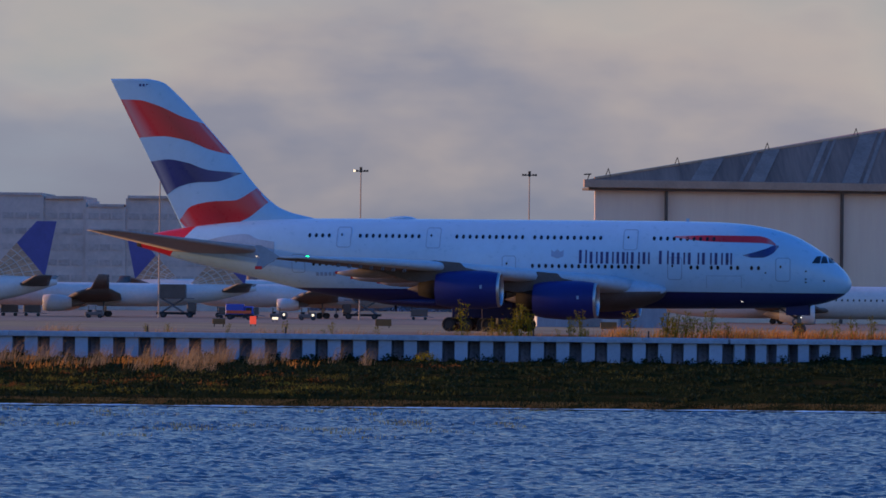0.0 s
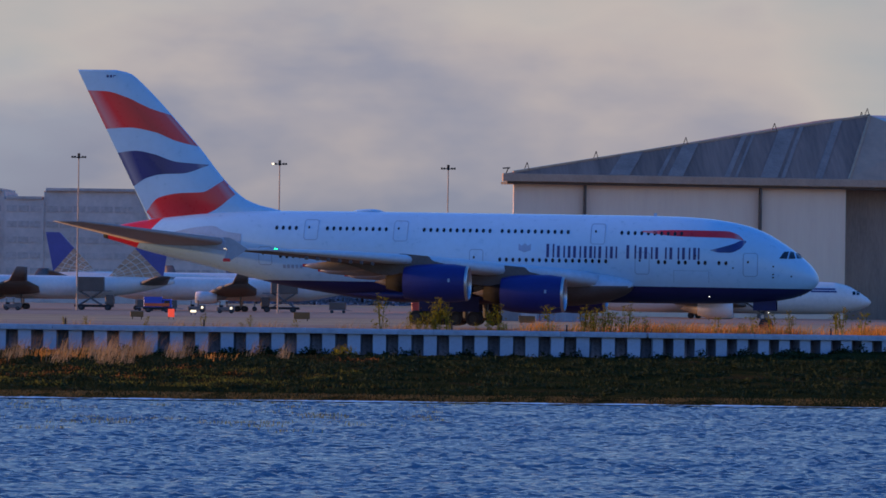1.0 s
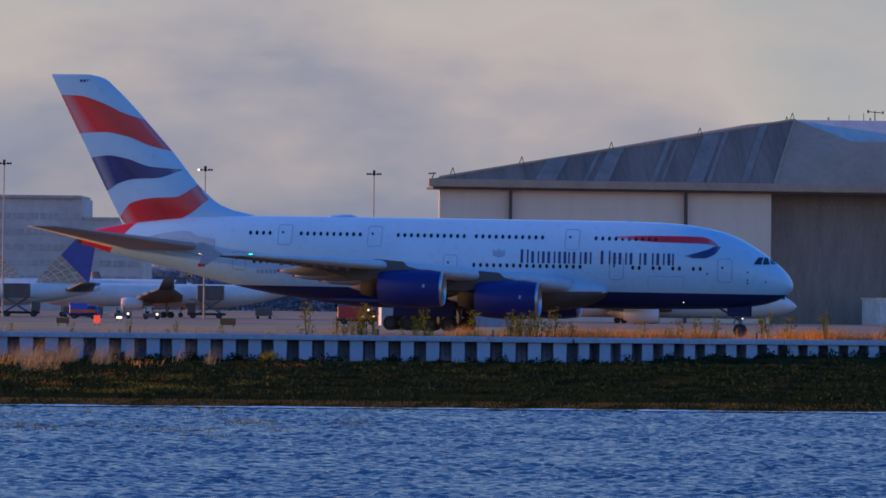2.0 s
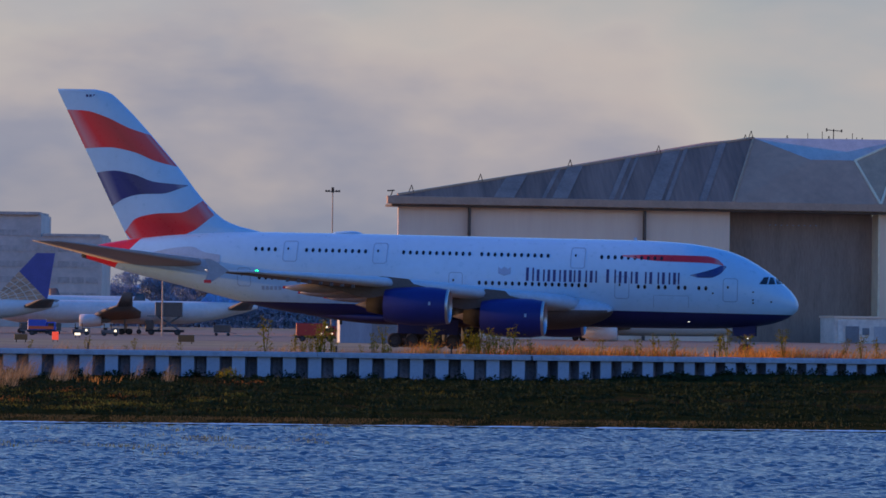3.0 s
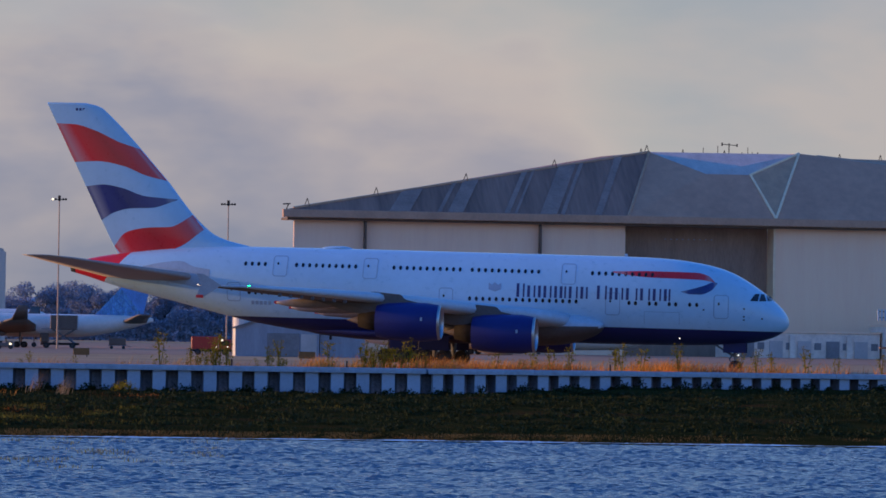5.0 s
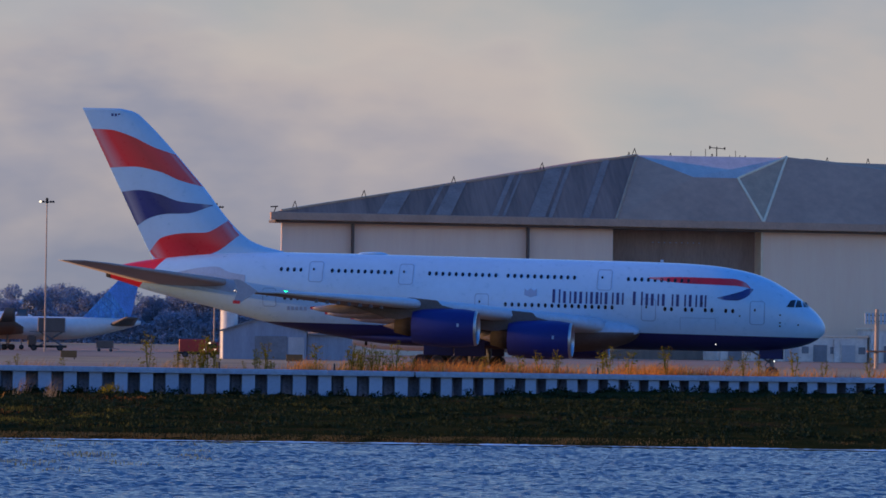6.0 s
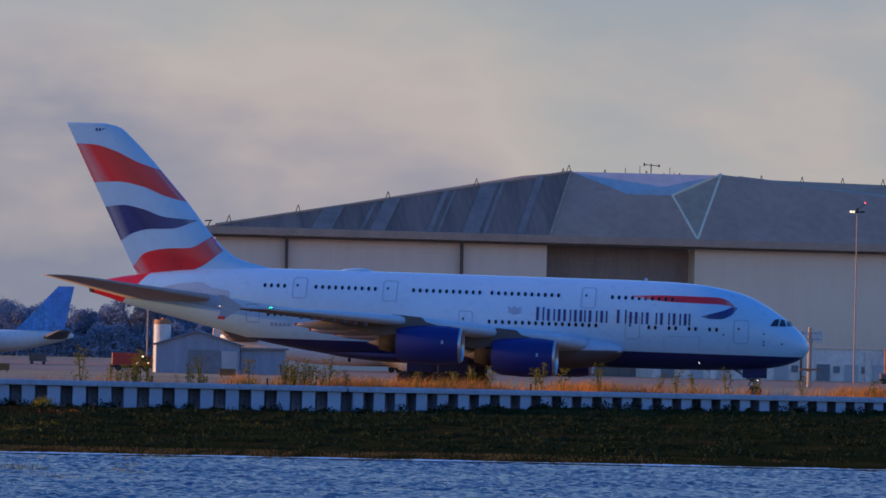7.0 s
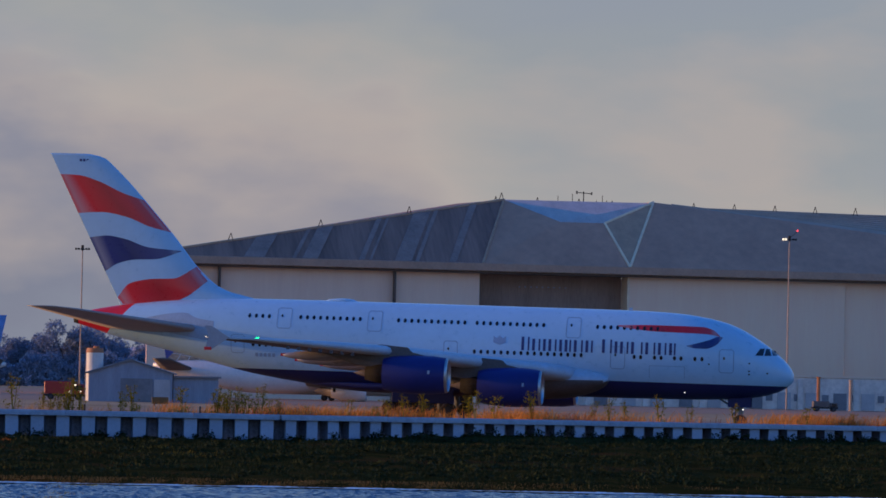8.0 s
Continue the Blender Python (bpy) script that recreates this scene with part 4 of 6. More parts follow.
def build_hangar():
    han = empty("hangar", pose(-17.5, 900, 0, 0, 0, 10.5), "huge beige hangar with a dark folded-plate roof", "hangar")
    E0, L = 24.5, 260.0
    p1, p2 = (67.9, 14, 36.3), (95.5, 14, 36.6)
    n1, n2 = (76.9, 8, 32.4), (85.0, 8, 32.4)
    hip, crest, far = (200, 0, E0), (96, 60, 37.3), (L, 60, 36.6)
    def plate(name, pts, m, label=""):
        v = list(pts) + [(x, y + 0.2, z - 0.35) for x, y, z in pts]
        k = len(pts)
        f = [tuple(range(k)), tuple(range(k, 2 * k))[::-1]] + [(i, i + k, (i + 1) % k + k, (i + 1) % k) for i in range(k)]
        return link_mesh(name, v, f, m, han, label)
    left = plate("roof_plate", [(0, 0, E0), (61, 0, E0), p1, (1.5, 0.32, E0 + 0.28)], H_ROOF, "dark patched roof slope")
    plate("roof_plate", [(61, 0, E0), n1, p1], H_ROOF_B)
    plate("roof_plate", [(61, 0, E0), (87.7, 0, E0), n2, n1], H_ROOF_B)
    plate("roof_plate", [(87.7, 0, E0), p2, n2], H_TRIM, "triangular roof facet in a warm sun-painted tone")
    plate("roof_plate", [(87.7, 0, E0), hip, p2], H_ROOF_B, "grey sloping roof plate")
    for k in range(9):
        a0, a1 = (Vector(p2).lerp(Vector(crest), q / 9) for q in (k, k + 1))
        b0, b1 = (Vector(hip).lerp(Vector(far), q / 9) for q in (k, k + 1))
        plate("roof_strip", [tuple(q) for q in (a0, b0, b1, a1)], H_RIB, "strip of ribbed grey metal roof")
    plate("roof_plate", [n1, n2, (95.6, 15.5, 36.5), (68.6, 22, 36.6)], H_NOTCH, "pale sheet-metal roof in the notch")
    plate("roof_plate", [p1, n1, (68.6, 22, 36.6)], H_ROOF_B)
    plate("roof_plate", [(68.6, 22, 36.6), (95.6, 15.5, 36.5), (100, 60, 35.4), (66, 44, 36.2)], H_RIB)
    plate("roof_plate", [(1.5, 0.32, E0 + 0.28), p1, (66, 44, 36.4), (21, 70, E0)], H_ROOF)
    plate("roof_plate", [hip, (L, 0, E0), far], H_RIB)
    # seams of the ribbed roof
    for k in range(1, 9):
        bm = bmesh.new()
        a = Vector(p2).lerp(Vector(crest), k / 9) + Vector((0, 0, 0.15))
        b = Vector(hip).lerp(Vector(far), k / 9) + Vector((0, 0, 0.15))
        part("roof_rib", rod(bm, a.lerp(b, 0.04), b, 0.2, n=4), H_FASCIA, han)
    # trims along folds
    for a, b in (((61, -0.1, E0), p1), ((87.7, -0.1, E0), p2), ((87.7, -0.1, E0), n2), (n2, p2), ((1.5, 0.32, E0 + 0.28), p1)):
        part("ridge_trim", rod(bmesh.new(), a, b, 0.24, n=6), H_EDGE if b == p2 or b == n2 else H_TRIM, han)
    # pale strips down the left slope
    rng = random.Random(5)
    A, B, C, D = Vector((0, 0, E0)), Vector((61, 0, E0)), Vector(p1), Vector((1.5, 0.32, E0 + 0.28))
    nrm = (B - A).cross(C - A).normalized() * 0.12
    for u, w in ((0.44, 0.012), (0.47, 0.045), (0.635, 0.016), (0.665, 0.008), (0.74, 0.05), (0.80, 0.012), (0.9, 0.022), (0.3, 0.06)):
        q = []
        for uu in (u, u + w):
            q += [A.lerp(B, uu), D.lerp(C, uu + 0.0)]
        s = (-1 if nrm.y > 0 else 1)
        pts = [p + nrm * s for p in (q[0], q[2], q[3], q[1])]
        link_mesh("roof_patch", pts, [(0, 1, 2, 3)], H_PATCH, left)
    boxed("fascia", (-0.4, -0.5, E0 - 1.3), (L, 0.6, E0 + 0.05), H_FASCIA, han, "long grey fascia", 0.05)
    # the post colour draws the dark line below the fascia
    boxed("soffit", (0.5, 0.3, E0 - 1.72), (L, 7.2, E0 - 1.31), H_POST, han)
    # walls and bays
    def wall(x0, x1, y0, m, z1=22.78, name="wall_panel", label=""):
        return boxed(name, (x0, y0, 0), (x1, y0 + 0.5, z1), m, han, label)
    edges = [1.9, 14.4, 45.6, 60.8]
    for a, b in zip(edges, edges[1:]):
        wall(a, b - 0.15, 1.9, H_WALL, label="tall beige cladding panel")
    wall(61.0, 87.7, 6.0, H_DARK, label="recessed hangar bay darkened as shade")
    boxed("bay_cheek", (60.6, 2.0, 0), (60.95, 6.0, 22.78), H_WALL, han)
    # only the sun-facing cheek gets the painted sun colour
    boxed("bay_cheek", (87.75, 1.6, 0), (88.15, 6.0, 22.78), H_EDGE, han, "bay edge painted as sunlit")
    for k in range(9):
        boxed("bay_lamp", (69.0 + k * 1.05, 5.85, 20.6), (69.25 + k * 1.05, 5.98, 20.75), CREST, han)
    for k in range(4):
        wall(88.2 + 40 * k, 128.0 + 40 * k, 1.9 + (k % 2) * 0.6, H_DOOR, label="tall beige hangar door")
    for x in (14.35, 45.5):
        part("post", box(bmesh.new(), (x - 0.17, 0.6, 0), (x + 0.17, 1.9, 22.7), 0.04), H_POST, han)
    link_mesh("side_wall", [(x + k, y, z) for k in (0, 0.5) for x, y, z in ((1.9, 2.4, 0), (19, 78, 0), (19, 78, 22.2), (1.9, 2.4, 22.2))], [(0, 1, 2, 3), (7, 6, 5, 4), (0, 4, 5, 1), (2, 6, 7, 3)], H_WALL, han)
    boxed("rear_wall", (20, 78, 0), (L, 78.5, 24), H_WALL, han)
    # plinth of low annexes along the foot, with bright parapet
    for k, (x0, x1, h, y0) in enumerate(((76, 103, 4.4, -14), (103.4, 150, 5.7, -16), (150.4, 210, 5.5, -14))):
        an = boxed("annexe", (x0, y0, 0), (x1, y0 + 10, h), ANNEX, han, "low grey annexe", 0.05)
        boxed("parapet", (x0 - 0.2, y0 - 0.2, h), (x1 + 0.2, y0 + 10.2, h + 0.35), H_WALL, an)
        x = x0 + 2
        i = 0
        while x < x1 - 3:
            boxed("annexe_door", (x, y0 - 0.12, 0.1), (x + 2.4, y0 - 0.003, 3.0), DOOR_PALE if i % 3 else SHED_ROOF, an)
            boxed("annexe_window", (x + 3.0, y0 - 0.1, 1.5), (x + 4.2, y0 - 0.003, 2.7), SHED_ROOF, an)
            x += 5.1
            i += 1
        x = x0 + 0.5
        while x < x1 - 1:
            boxed("buttress", (x, y0 - 0.5, 0), (x + 0.9, y0 - 0.003, h - 0.4), ANNEX, an, bevel=0.04)
            x += 10.2
    # roof aerials along the ridge
    def frame_mast(x, y, z, h):
        bm = bmesh.new()
        rod(bm, (x, y, z), (x + 0.5, y, z + h), 0.07, n=4)
        rod(bm, (x + 0.9, y, z), (x + 0.5, y, z + h), 0.07, n=4)
        part("roof_bracket", bm, DARK_METAL, han)
    for t in (0.03, 0.22, 0.47, 0.72, 0.985):
        q = Vector((1.5, 0.32, E0 + 0.3)).lerp(Vector(p1), t)
        frame_mast(q.x, q.y, q.z, 1.4)
    for k in range(14):
        frame_mast(73 + 7.9 * k, 44 if k < 3 else 50, 36.4, 1.6)
    bm = bmesh.new()
    rod(bm, (86.6, 30, 34), (86.6, 30, 38.8), 0.1, n=5)
    rod(bm, (85.2, 30, 38.6), (88.2, 30, 38.4), 0.08, n=5)
    rod(bm, (85.3, 30, 38.3), (85.3, 30, 38.9), 0.15, n=5)
    rod(bm, (88.1, 30, 38.2), (88.1, 30, 38.7), 0.15, n=5)
    part("aerial_mast", bm, DARK_METAL, han)
    for x, h in ((75.5, 3.2), (76.3, 4.2), (83.5, 3.5), (84.6, 4.4), (79.0, 4.6), (78.2, 3.2), (85.4, 3.6)):
        part("whip_aerial", rod(bmesh.new(), (x + 4, 24, 33.5), (x + 4, 24, 33.5 + h), 0.06, n=4), DARK_METAL, han)
    part("eave_lamp", rod(rod(bmesh.new(), (0.2, 0, E0), (0.6, 0, E0 + 1.0), 0.1, n=5), (-0.4, 0, E0 + 0.9), (0.9, 0, E0 + 1.0), 0.12, n=5), DARK_METAL, han)
    return han


# annexe grey carries the same painted warm haze
ANNEX = mat("haze_warmed_grey_render", (0.80, 0.62, 0.52), 0.7, vary=0.12, scale=5.0)
DOOR_PALE = mat("pale_roller_door", (0.48, 0.42, 0.40), 0.6, vary=0.08)
SHED_ROOF = mat("grey_shed_roof", (0.20, 0.19, 0.20), 0.5, vary=0.12, scale=3.0)
build_hangar()


# ---- parked jets, masts, sheds, vehicles and the far shore ----
GLOBE_TAN = mat("tan_globe_pattern", (0.55, 0.31, 0.19), 0.5, vary=0.25, scale=1.2, fine=4.0, stretch=(0.6, 1, 2.5))
GLOBE_BLUE = mat("pale_blue_globe_pattern", (0.10, 0.30, 0.62), 0.4, vary=0.35, scale=1.5, fine=4.0, stretch=(2.2, 1, 0.5))
TAIL_BLUE = mat("deep_blue_tail_paint", (0.07, 0.075, 0.27), 0.35, vary=0.08)
JET_WHITE = mat("parked_jet_white", (0.70, 0.61, 0.56), 0.35, vary=0.06, scale=4.0)
JET_GREY = mat("parked_jet_grey", (0.15, 0.115, 0.10), 0.6, vary=0.12, scale=2.0)
MAST = mat("galvanised_mast", (0.40, 0.28, 0.20), 0.6, 0.1, vary=0.12)
# haze is put into the far building's wall and window colours
FAR_WALL = mat("haze_paled_render", (0.58, 0.45, 0.39), 0.8, vary=0.1, scale=12.0)
FAR_BAND = mat("haze_paled_glass", (0.48, 0.375, 0.33), 0.7, vary=0.15, scale=8.0)
# shed cladding is lightened for haze
SHED_WALL = mat("blue_grey_shed_cladding", (0.28, 0.29, 0.34), 0.6, vary=0.1, scale=3.0, stretch=(4, 4, 0.5))
TANK = mat("white_tank_paint", (0.62, 0.58, 0.52), 0.4, vary=0.08)
RUST = mat("orange_rust_cap", (0.36, 0.13, 0.05), 0.6, vary=0.2)
TRUCK_RED = mat("red_truck_paint", (0.45, 0.03, 0.02), 0.4, vary=0.08)
VAN_BLUE = mat("blue_van_paint", (0.03, 0.08, 0.42), 0.35, vary=0.06)
VAN_ORANGE = mat("orange_stripe", (0.75, 0.11, 0.03), 0.4, vary=0.05)
SIGN_ORANGE = mat("orange_sign", (0.20, 0.085, 0.02), 0.5, vary=0.1)
LOADER = mat("grey_loader", (0.13, 0.085, 0.065), 0.6, vary=0.15)
# leaf colour is lightened and blued for distance haze
LEAF = leaf_mat("haze_blued_leaves", (0.25, 0.29, 0.37), 0.15, 0.05)
GLOBE_SKY = mat("light_blue_tail_paint", (0.10, 0.27, 0.60), 0.4, vary=0.2)
GLOBE_LINE = mat("pale_globe_lines", (0.72, 0.60, 0.50), 0.5, vary=0.08)
# woods colour is paled the same way, haze included
WOODS = mat("haze_paled_woods", (0.40, 0.355, 0.37), 0.95, vary=0.2, scale=6.0, spec=0.05)
BARK = mat("bark", (0.06, 0.05, 0.045), 0.9, vary=0.2)


def parked_jet(m, length, r, zc, fin_top, globe, label, group="parked jets", engine=1.1, title=False, engine_at=0.335):
    """A parked airliner, nose at x = 0, pointing along +x."""
    L = length
    jet = empty("parked_airliner", m, label, "aeroplane", group)
    st = [(-L, zc + r * 0.45, zc + r * 0.75, 0.12), (-L * 0.93, zc - r * 0.05, zc + r * 0.93, r * 0.4), (-L * 0.84, zc - r * 0.55, zc + r, r * 0.75), (-L * 0.72, zc - r * 0.95, zc + r, r * 0.97),
          (-L * 0.6, zc - r, zc + r, r), (-L * 0.2, zc - r, zc + r, r), (-r * 2.2, zc - r * 0.97, zc + r * 0.96, r * 0.96), (-r * 1.3, zc - r * 0.85, zc + r * 0.72, r * 0.82),
          (-r * 0.6, zc - r * 0.65, zc + r * 0.3, r * 0.6), (-r * 0.15, zc - r * 0.42, zc - r * 0.02, r * 0.3), (0, zc - r * 0.25, zc - r * 0.18, 0.05)]
    side, mesh = body_of(st, 24, 2.05)
    v, f = mesh(30)
    fus = link_mesh("fuselage", v, f, JET_WHITE, jet, smooth=True)
    # fin in two colours
    zb, ch0, ch1 = zc + r * 0.8, L * 0.165, L * 0.06
    xb = -L * 0.80
    xt = xb - (fin_top - zb) * 0.78
    prof = [(xb + 1.2, zb), (xt, fin_top), (xt - ch1, fin_top), (xb - ch0 + 0.2, zb)]
    bm = bmesh.new()
    a = [bm.verts.new((x, -0.22, z)) for x, z in prof]
    b = [bm.verts.new((x, 0.22, z)) for x, z in prof]
    bm.faces.new(a)
    bm.faces.new(b[::-1])
    for i in range(4):
        bm.faces.new((a[i], b[i], b[(i + 1) % 4], a[(i + 1) % 4]))
    le = Vector((xb + 1.2, zb)).lerp(Vector((xt, fin_top)), 0.62)
    te = Vector((xb - ch0 + 0.2, zb)).lerp(Vector((xt - ch1, fin_top)), 0.04)
    d = le - te
    nrm = Vector((d.y, 0, -d.x)).normalized()
    mid = Vector((te.x, 0, te.y))
    bmesh.ops.bisect_plane(bm, geom=bm.verts[:] + bm.edges[:] + bm.faces[:], plane_co=mid, plane_no=nrm)
    for q in bm.faces:
        q.material_index = 1 if (q.calc_center_median() - mid).dot(nrm) > 0 else 0
    fin = part("fin", bm, [GLOBE_SKY if globe == GLOBE_BLUE else TAIL_BLUE, globe], jet, "blue fin with a pale globe pattern")
    # curved globe lines over the lower fin
    foot_le, foot_te = Vector((xb + 1.2, zb)), te
    for k in range(1, 6):
        q = k / 6
        a, b = foot_le.lerp(le, q), foot_le.lerp(te, q)
        bulge = (le - foot_le) * 0.06
        pts = [a.lerp(b, j / 6) + bulge * math.sin(math.pi * j / 6) for j in range(7)]
        for y in (-0.235, 0.235):
            bm = bmesh.new()
            for p, q2 in zip(pts, pts[1:]):
                rod(bm, (p.x, y, p.y), (q2.x, y, q2.y), 0.07, n=4)
            part("globe_line", bm, GLOBE_SKY if globe == GLOBE_BLUE else GLOBE_LINE, fin)
    for k in range(1, 5):
        a, b = foot_le, le.lerp(te, k / 5)
        for y in (-0.235, 0.235):
            part("globe_line", rod(bmesh.new(), (a.x, y, a.y), (b.x, y, b.y), 0.05, n=4), GLOBE_SKY if globe == GLOBE_BLUE else GLOBE_LINE, fin)
    span = L * 0.47
    for s in (-1, 1):
        v, f = wing_of([(s * 0.5, -L * 0.33, -L * 0.55, zc - r * 0.55, 1.2), (s * r * 1.4, -L * 0.37, -L * 0.56, zc - r * 0.45, 1.0), (s * span * 0.5, -L * 0.42, -L * 0.57, zc + 0.1, 0.9), (s * span, -L * 0.49, -L * 0.55, zc + 1.0, 0.35)])
        wing = link_mesh("wing", v, f, JET_GREY, jet, smooth=True)
        v, f = wing_of([(s * span, -L * 0.49, -L * 0.55, zc + 1.0, 0.35), (s * (span + 0.5), -L * 0.515, -L * 0.55, zc + 3.2, 0.15)])
        link_mesh("winglet", v, f, JET_GREY, wing, smooth=True)
        e = (-L * engine_at, s * L * 0.15, zc - r * 0.75)
        er = engine
        eng = link_mesh("engine", *spun([(-3.3 * er, er * 0.6), (-2.2 * er, er * 0.9), (-0.9 * er, er), (-0.12, er * 0.9), (0, er * 0.82), (-0.1, er * 0.78), (-1.0, er * 0.74), (-1.0, 0.02)], e, 22), JET_WHITE, wing, smooth=True)
        link_mesh("exhaust", *spun([(-3.25 * er, er * 0.62), (-3.3 * er, er * 0.5), (-4.2 * er, er * 0.36), (-4.9 * er, 0.02)], e, 18), JET_GREY, eng, smooth=True)
        v, f = wing_of([(s * 0.3, -L * 0.88, -L * 0.975, zc + r * 0.35, 0.8), (s * L * 0.155, -L * 0.945, -L * 0.995, zc + r * 1.0, 0.35)])
        link_mesh("tailplane", v, f, JET_GREY, jet, smooth=True)
        bm = bmesh.new()
        rod(bm, (-L * 0.5, s * r * 1.1, 0.5), (-L * 0.5, s * r * 1.1, zc - r * 0.4), 0.16)
        g = part("main_gear", bm, STEEL, jet)
        for dx in (-0.6, 0.6):
            wheel(g, "wheel", -L * 0.5 + dx, s * r * 1.1, 0.5, 0.5, 0.4)
    g = part("nose_gear", rod(bmesh.new(), (-L * 0.1, 0, 0.45), (-L * 0.1, 0, zc - r * 0.8), 0.12), STEEL, jet)
    wheel(g, "wheel", -L * 0.1, 0, 0.42, 0.42, 0.5)
    # cockpit glass and cabin windows on the sides
    for s in (-1, 1):
        xs = np.linspace(-r * 1.15, -r * 0.72, 8)
        for k in range(2):
            seg = xs[k * 4:k * 4 + 4]
            v = []
            for z in (zc + r * 0.22, zc + r * 0.33, zc + r * 0.44):
                for x in seg:
                    v.append((x + 0.02, s * (float(side(x, z)) + 0.02), z))
            link_mesh("cockpit_window", v, grid_faces(4, 3), WINDOW, fus)
        me = bpy.data.meshes.new("window")
        me.from_pydata([(a, s * (r + 0.012), b) for a, b in ((-0.13, -0.18), (0.13, -0.18), (0.13, 0.18), (-0.13, 0.18))], [], [(0, 1, 2, 3)])
        me.materials.append(WINDOW)
        for k in range(int((L * 0.5) / 0.95) if title else 0):
            ob = new("window", me)
            ob.parent = fus
            ob.location = (-L * 0.2 - 0.95 * k, -s * (r - float(side(-L * 0.4, zc + r * 0.15))), zc + r * 0.15)
    if title:
        for k, (x0, x1, dz) in enumerate(((-9.6, -5.9, 1.35), (-9.9, -5.7, 0.95))):
            decal("title_bar", NAVY_LETTER, fus, np.linspace(x0, x1, 8), lambda x: zc + dz, lambda x: zc + dz + 0.28, side, 2)
    return jet


def facing(x, y, turn):
    return pose(x, y, 0.02, 0, 0, turn)


parked_jet(facing(-157, 846, 183), 54, 2.55, 4.1, 15.6, GLOBE_TAN, "white widebody jet with blue tail parked on apron", engine=1.35)
parked_jet(facing(-122.0, 862, 182), 50.5, 1.95, 3.7, 13.4, GLOBE_TAN, "white jet with blue and tan tail parked nose to tail", engine=1.45, engine_at=0.31)
parked_jet(facing(-56.5, 900, -3), 41, 1.95, 4.6, 13.3, GLOBE_TAN, "white jet with blue tail parked behind the others")
parked_jet(facing(-83.5, 876, 181), 44.5, 1.95, 3.75, 13.2, GLOBE_BLUE, "white jet with pale blue globe tail on the apron")
parked_jet(facing(43.9, 858, -2), 58, 2.7, 3.65, 15.5, GLOBE_TAN, "white widebody jet with small dark titles parked", engine=1.75, title=True, engine_at=0.39)


def light_mast(x, y, h, lit=0, red=False):
    m = empty("light_mast", pose(x, y, 0.02), "tall slender apron floodlight mast with a ring of lamps", "light mast", "apron light masts")
    part("pole", rod(bmesh.new(), (0, 0, 0), (0, 0, h - 0.4), 0.15, 0.09, 8), MAST, m)
    bm = bmesh.new()
    rod(bm, (-1.15, 0, h - 0.5), (1.15, 0, h - 0.5), 0.07, n=6)
    rod(bm, (0, 0, h - 0.7), (0, 0, h + 0.15), 0.22, n=8)
    part("crossbar", bm, DARK_METAL, m)
    for k, dx in enumerate((-1.05, -0.62, 0.62, 1.05)):
        part("floodlight", box(bmesh.new(), (dx - 0.16, -0.3, h - 0.62), (dx + 0.16, 0.1, h - 0.3), 0.04), LAMP_WARM if k < lit else DARK_METAL, m)
    if red:
        part("warning_lamp", rod(bmesh.new(), (1.3, 0, h + 0.9), (1.3, 0, h + 1.15), 0.09), LAMP_RED, m, "red warning lamp")
        part("lamp_stem", rod(bmesh.new(), (0.3, 0, h), (1.3, 0, h + 0.9), 0.035), DARK_METAL, m)
    return m


for x, y, h, lit in ((-85.4, 840, 25.3, 0), (-52.8, 840, 24.6, 1), (-25.5, 840, 24.2, 0)):
    light_mast(x, y, h, lit)
light_mast(91.5, 865, 29.0, 2, True)


def build_far_building():
    b = empty("terminal_building", pose(0, 1300, 0), "long grey office block with rows of windows beyond the apron", "building")
    blocks = [(-230, -161.5, 28.6), (-161.5, -150.8, 27.8), (-150.8, -140.8, 25.9), (-140.8, -112.4, 28.1), (-112.4, -97, 22.7)]
    for i, (x0, x1, h) in enumerate(blocks):
        w = boxed("wing_block", (x0, 0.5 * (i % 2), 0), (x1 - 0.004, 30, h), FAR_WALL, b)
        boxed("parapet", (x0 + 0.5, -0.35, h), (x1 - 0.5, 29, h + 0.7), FAR_BAND, w)
        for s in range(1, 7):
            z = s * 3.9 - 0.6
            if z > h - 2.5:
                break
            n = max(3, int((x1 - x0) / 3.4))
            for k in range(n):
                if x0 + 3.4 * k < -190:
                    continue
                boxed("window", (x0 + 0.7 + (x1 - x0 - 1) * k / n, 0.5 * (i % 2) - 0.12, z), (x0 + 0.7 + (x1 - x0 - 1) * (k + 0.84) / n, 0.5 * (i % 2) - 0.004, z + 1.5), FAR_BAND, w)
    return b


build_far_building()


def tree_mesh(seed, h):
    rng = np.random.default_rng(seed)
    n = 5000
    v, f = [], []
    lobes = [(rng.normal(0, h * 0.16), rng.normal(0, h * 0.16), rng.uniform(0.35, 0.88) * h, rng.uniform(0.12, 0.24) * h) for _ in range(9)]
    for i in range(n):
        cx, cy, cz, r = lobes[rng.integers(len(lobes))]
        d = rng.normal(0, 1, 3)
        d /= np.linalg.norm(d)
        p = np.array([cx, cy, cz]) + d * r * rng.uniform(0.55, 1.1) * np.array([1, 1, 0.8])
        s = rng.uniform(0.1, 0.22)
        o = len(v)
        q = rng.normal(0, s, (4, 3)) + p
        v += q.tolist()
        f += [(o, o + 1, o + 2), (o, o + 2, o + 3)]
    return v, f


